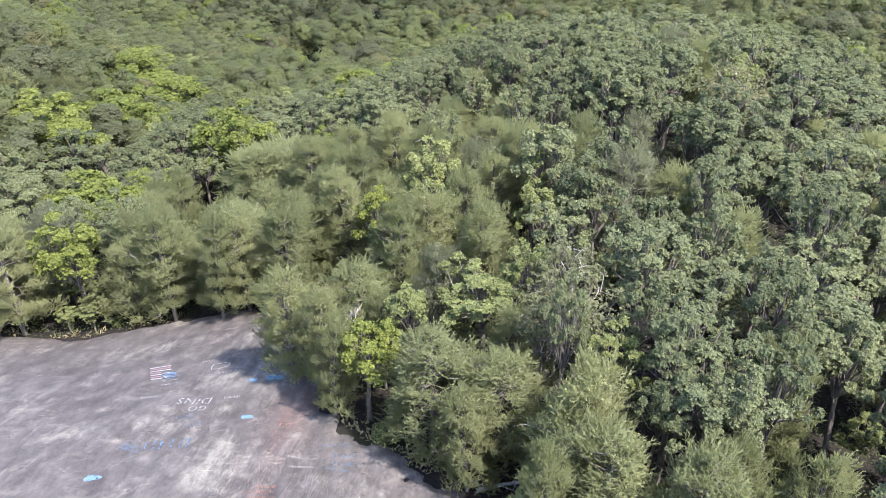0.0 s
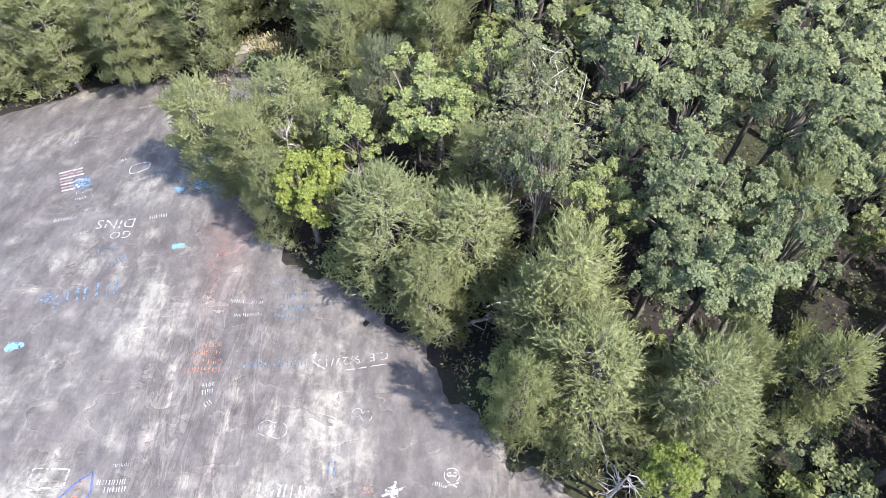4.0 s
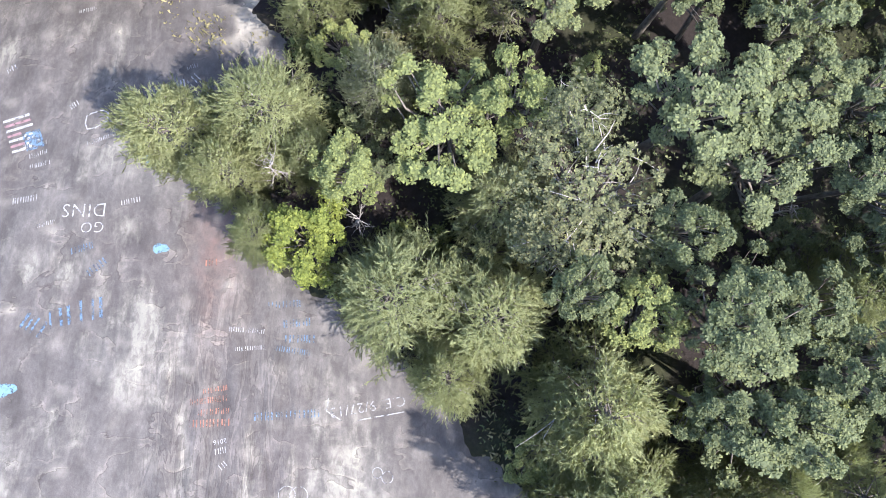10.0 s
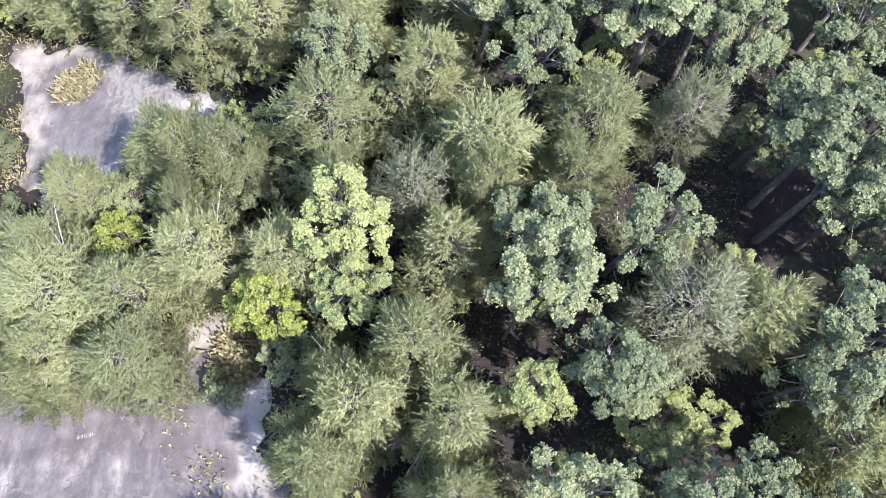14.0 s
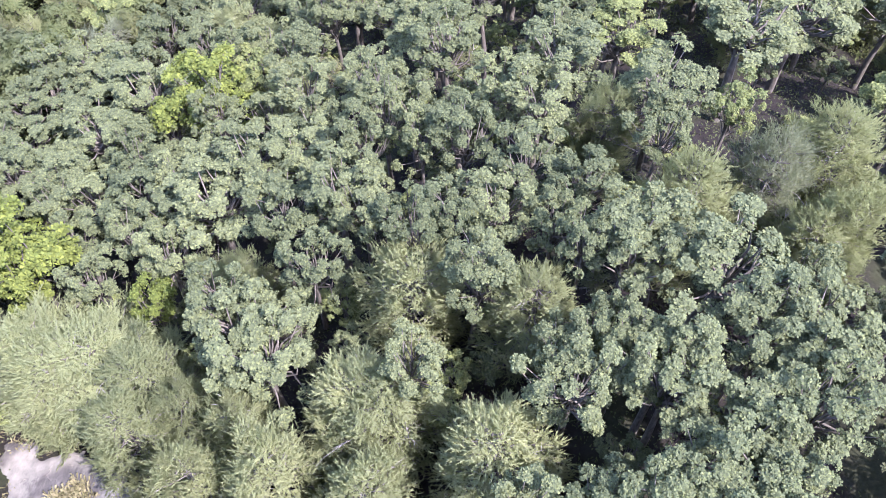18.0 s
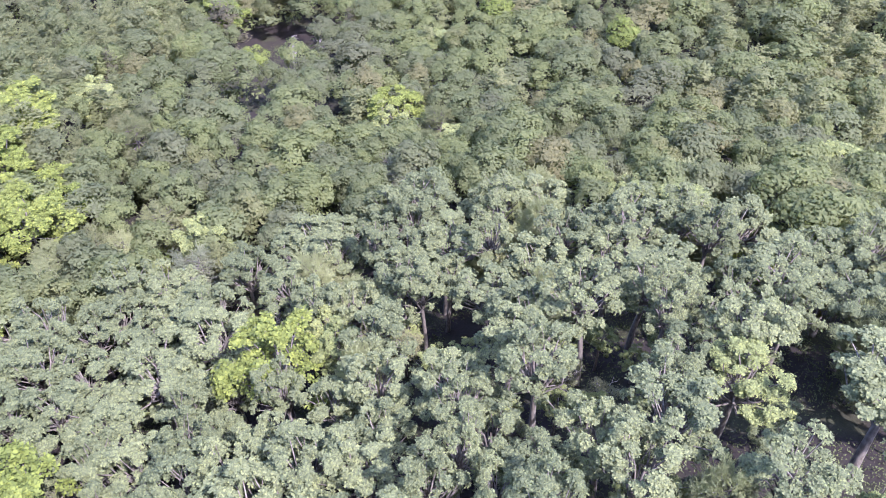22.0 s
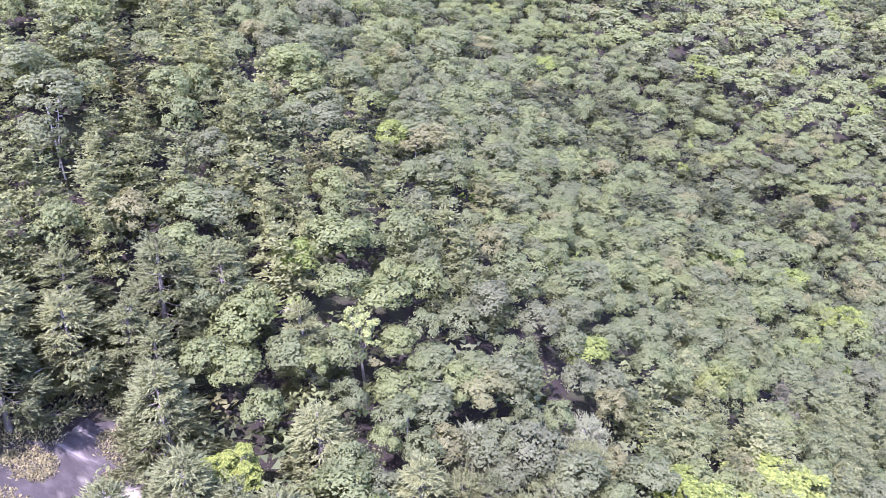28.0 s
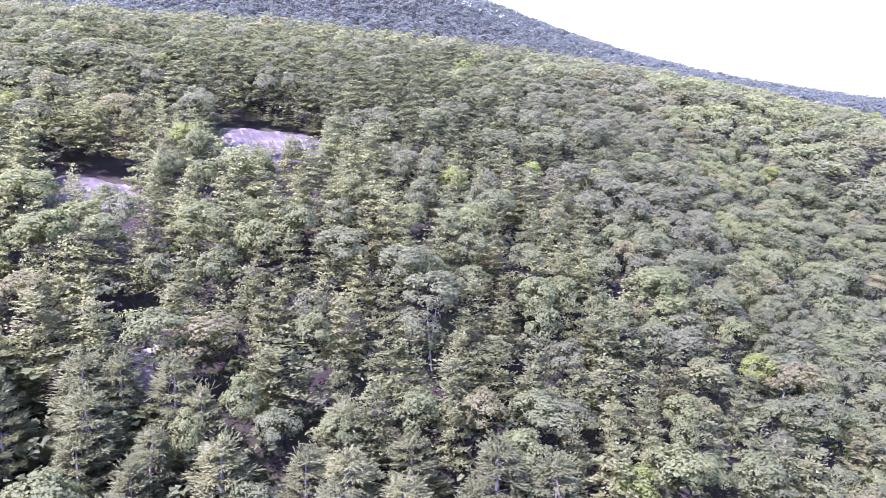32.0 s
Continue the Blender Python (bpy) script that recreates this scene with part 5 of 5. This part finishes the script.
straw = leaf_material("dry grass", (0.17, 0.16, 0.09), (0.215, 0.195, 0.115), (0.255, 0.225, 0.14), lone=False, through=0.4)


def rim(outline, lo, hi):
    x0, y0 = np.min(outline, 0) - hi
    x1, y1 = np.max(outline, 0) + hi

    def keep(x, y):
        ok = (x > x0) & (x < x1) & (y > y0) & (y < y1)
        e = np.full(x.shape, -99.0)
        e[ok] = inside(x[ok], y[ok], outline)
        return ok & (e > -hi) & (e < lo) & (ripple(x, y, 3.0, 61) > -0.1)
    return keep, (x0, y0, x1, y1)


grass("dry_grass", rim([(-9.6, 14.0), (-10.8, 17.4), (-8.6, 19.8), (-6.0, 17.6), (-6.2, 12.4)], 0.2, 1.2), 0.34, 71, "dry yellow grass at the rock's sandy edge")
grass("dry_grass", rim(LEDGE, 0.5, 1.3), 0.4, 72, "dry yellow grass round the small ledge")
grass("dry_grass", rim(LOWER, 0.7, 2.2), 0.34, 73, "dry grass and lichen mats round the outcrop", 9, 0.4)


def mat(x0, y0, a, b):
    return lambda x, y: ((x - x0) / a) ** 2 + ((y - y0) / b) ** 2 + 0.3 * ripple(x, y, 1.0, 62) < 1, (x0 - 1.4 * a, y0 - 1.4 * b, x0 + 1.4 * a, y0 + 1.4 * b)


for x, y, a, b in ((-56.2, 30.3, 1.1, 1.5), (-53.4, 30.0, 0.7, 0.9), (-53.8, 28.9, 0.9, 0.7), (-55.4, 34.8, 0.8, 0.7), (-54.4, 26.8, 1.5, 1.6), (-57.6, 35.6, 1.2, 1.4)):
    grass("lichen_mat", mat(x, y, a, b), 0.17, 75, "pale green moss and grass mat on bare rock", 12, 0.26)
grass("dry_grass", mat(-19.0, 32.9, 1.3, 1.2), 0.2, 76, "yellow grass clump growing on the ledge", 12, 0.5)
grass("dry_grass", mat(-8.2, 17.4, 0.9, 1.0), 0.16, 77, "tall yellow grass at the slab's sandy corner", 14, 0.6)
grass("dry_grass", rim(SLAB, -0.1, 1.0), 0.5, 74, "dry grass along the slab's edge")


# low scrub that closes the edge of the woods round the rocks
for outline, lo, hi, name, kind, forms in ((UPPER, -0.2, 5.0, "pine_scrub", "pine", pine_far), (SIDE, -0.2, 5.0, "oak_scrub", "oak", oak_far), (LOWER, -0.8, 6.0, "pine_scrub", "pine", pine_far), (LEDGE, -0.4, 3.0, "oak_scrub", "oak", oak_mid)):
    keep, box = rim(outline, lo, hi)
    woods(name, keep, 1.7, kind, forms, 0.62, "low green scrub at the edge of bare rock", 6, 0.34, box)
keep, box = rim(SLAB, -0.4, 3.2)
woods("pine_scrub", lambda x, y: keep(x, y) & ((x < -10) | (y > 15)) & (y > 8), 1.5, "pine", pine_far, 0.75, "low pine scrub along the slab", 8, 0.42, box)


# a mown field at the foot of the hill
field_x, field_y = np.meshgrid(np.linspace(-85, -20, 27), np.linspace(292, 340, 21), indexing="ij")
field_x, field_y = field_x.ravel(), field_y.ravel() + 0.25 * (field_x.ravel() + 50)
field = mesh_of("field", np.stack([field_x, field_y, ground_at(field_x, field_y) + 0.25], 1), grid_faces(27, 21), 4, straw, {"tint": 0.5 + 0.3 * ripple(field_x, field_y, 12.0, 66)})
tagged(new("field", field), "pale dry mown field beyond the woods", "field", kind="structure")


def log(x, y, angle, length, radius, label):
    z = float(ground_at(np.float64(x), np.float64(y)))
    rng = np.random.default_rng(int(abs(x * 100)))
    pieces = [tube([(-length / 2, 0, radius), (0, 0.06, radius * 1.1), (length / 2, -0.04, radius * 0.9)], (radius, radius * 0.85, radius * 0.4), 7)]
    for k in range(4):
        s = rng.uniform(-0.3, 0.45) * length
        pieces.append(tube([(s, 0, radius), (s + 0.3, rng.uniform(-0.5, 0.5), radius + 0.25), (s + 0.6, rng.uniform(-0.8, 0.8), radius + 0.35)], (0.03, 0.02, 0.008), 4))
    ob = tagged(new("fallen_log", mesh_of("fallen_log", *joined(pieces), 4, bare)), label, "log", "fallen logs")
    ob.matrix_basis = pose(x, y, z, 0, 0, angle)


for x, y, a, n in ((1.6, 1.0, 20, 2.2), (-16.0, 24.3, 15, 2.6), (-50.5, 24.5, -55, 4.0), (8.5, -5.2, 60, 2.4), (5.6, 17.0, 110, 2.6), (9.4, 19.6, 40, 2.2), (-54.0, 24.0, -40, 3.0)):
    log(x, y, a, n, 0.09, "bleached fallen trunk with broken branches")


seedling = leaf_material("seedlings", (0.050, 0.066, 0.030), (0.066, 0.082, 0.036), (0.084, 0.098, 0.042), lone=False)


def undergrowth(zone, step, seed, label):
    """Low ferns and seedlings over the forest floor, as one mesh."""
    rng = np.random.default_rng(seed)
    at = scattered(step, zone[0], seed, zone[1])
    at = at[~on_rock(at[:, 0], at[:, 1], 0.3)]
    at = at[ripple(at[:, 0], at[:, 1], 9.0, 81) > -0.7]
    n, k = len(at), 20
    base = np.repeat(np.column_stack([at, ground_at(at[:, 0], at[:, 1])]), k, 0) + np.column_stack([rng.normal(0, 0.3, (n * k, 2)), rng.uniform(0.02, 0.5, n * k)])
    ahead = unit(rng.normal(size=(n * k, 3)) * np.array([1, 1, 0.5]))
    me = mesh_of("undergrowth", *leaves(base, ahead, unit(rng.normal(0, 0.5, (n * k, 3)) + np.array([0, 0, 1.0])), rng.uniform(0.08, 0.17, n * k), np.full(n * k, 0.07), 3), 3, seedling, {"tint": np.repeat(rng.uniform(size=n), k * 3)})
    return tagged(new("undergrowth", me), label, "undergrowth", kind="stuff")


undergrowth((lambda x, y: near_zone(x, y) | mid_zone(x, y), (-80, -40, 90, 120)), 0.85, 91, "sparse green seedlings and ferns on the forest floor")
undergrowth((lambda x, y: np.hypot(x + 37.0, y - 121.0) < 10, (-50, 108, -24, 134)), 0.75, 93, "low green scrub in a gap of the far woods")
undergrowth(rim(LOWER, -0.5, 9.0), 0.6, 92, "green scrub round the dark outcrop")
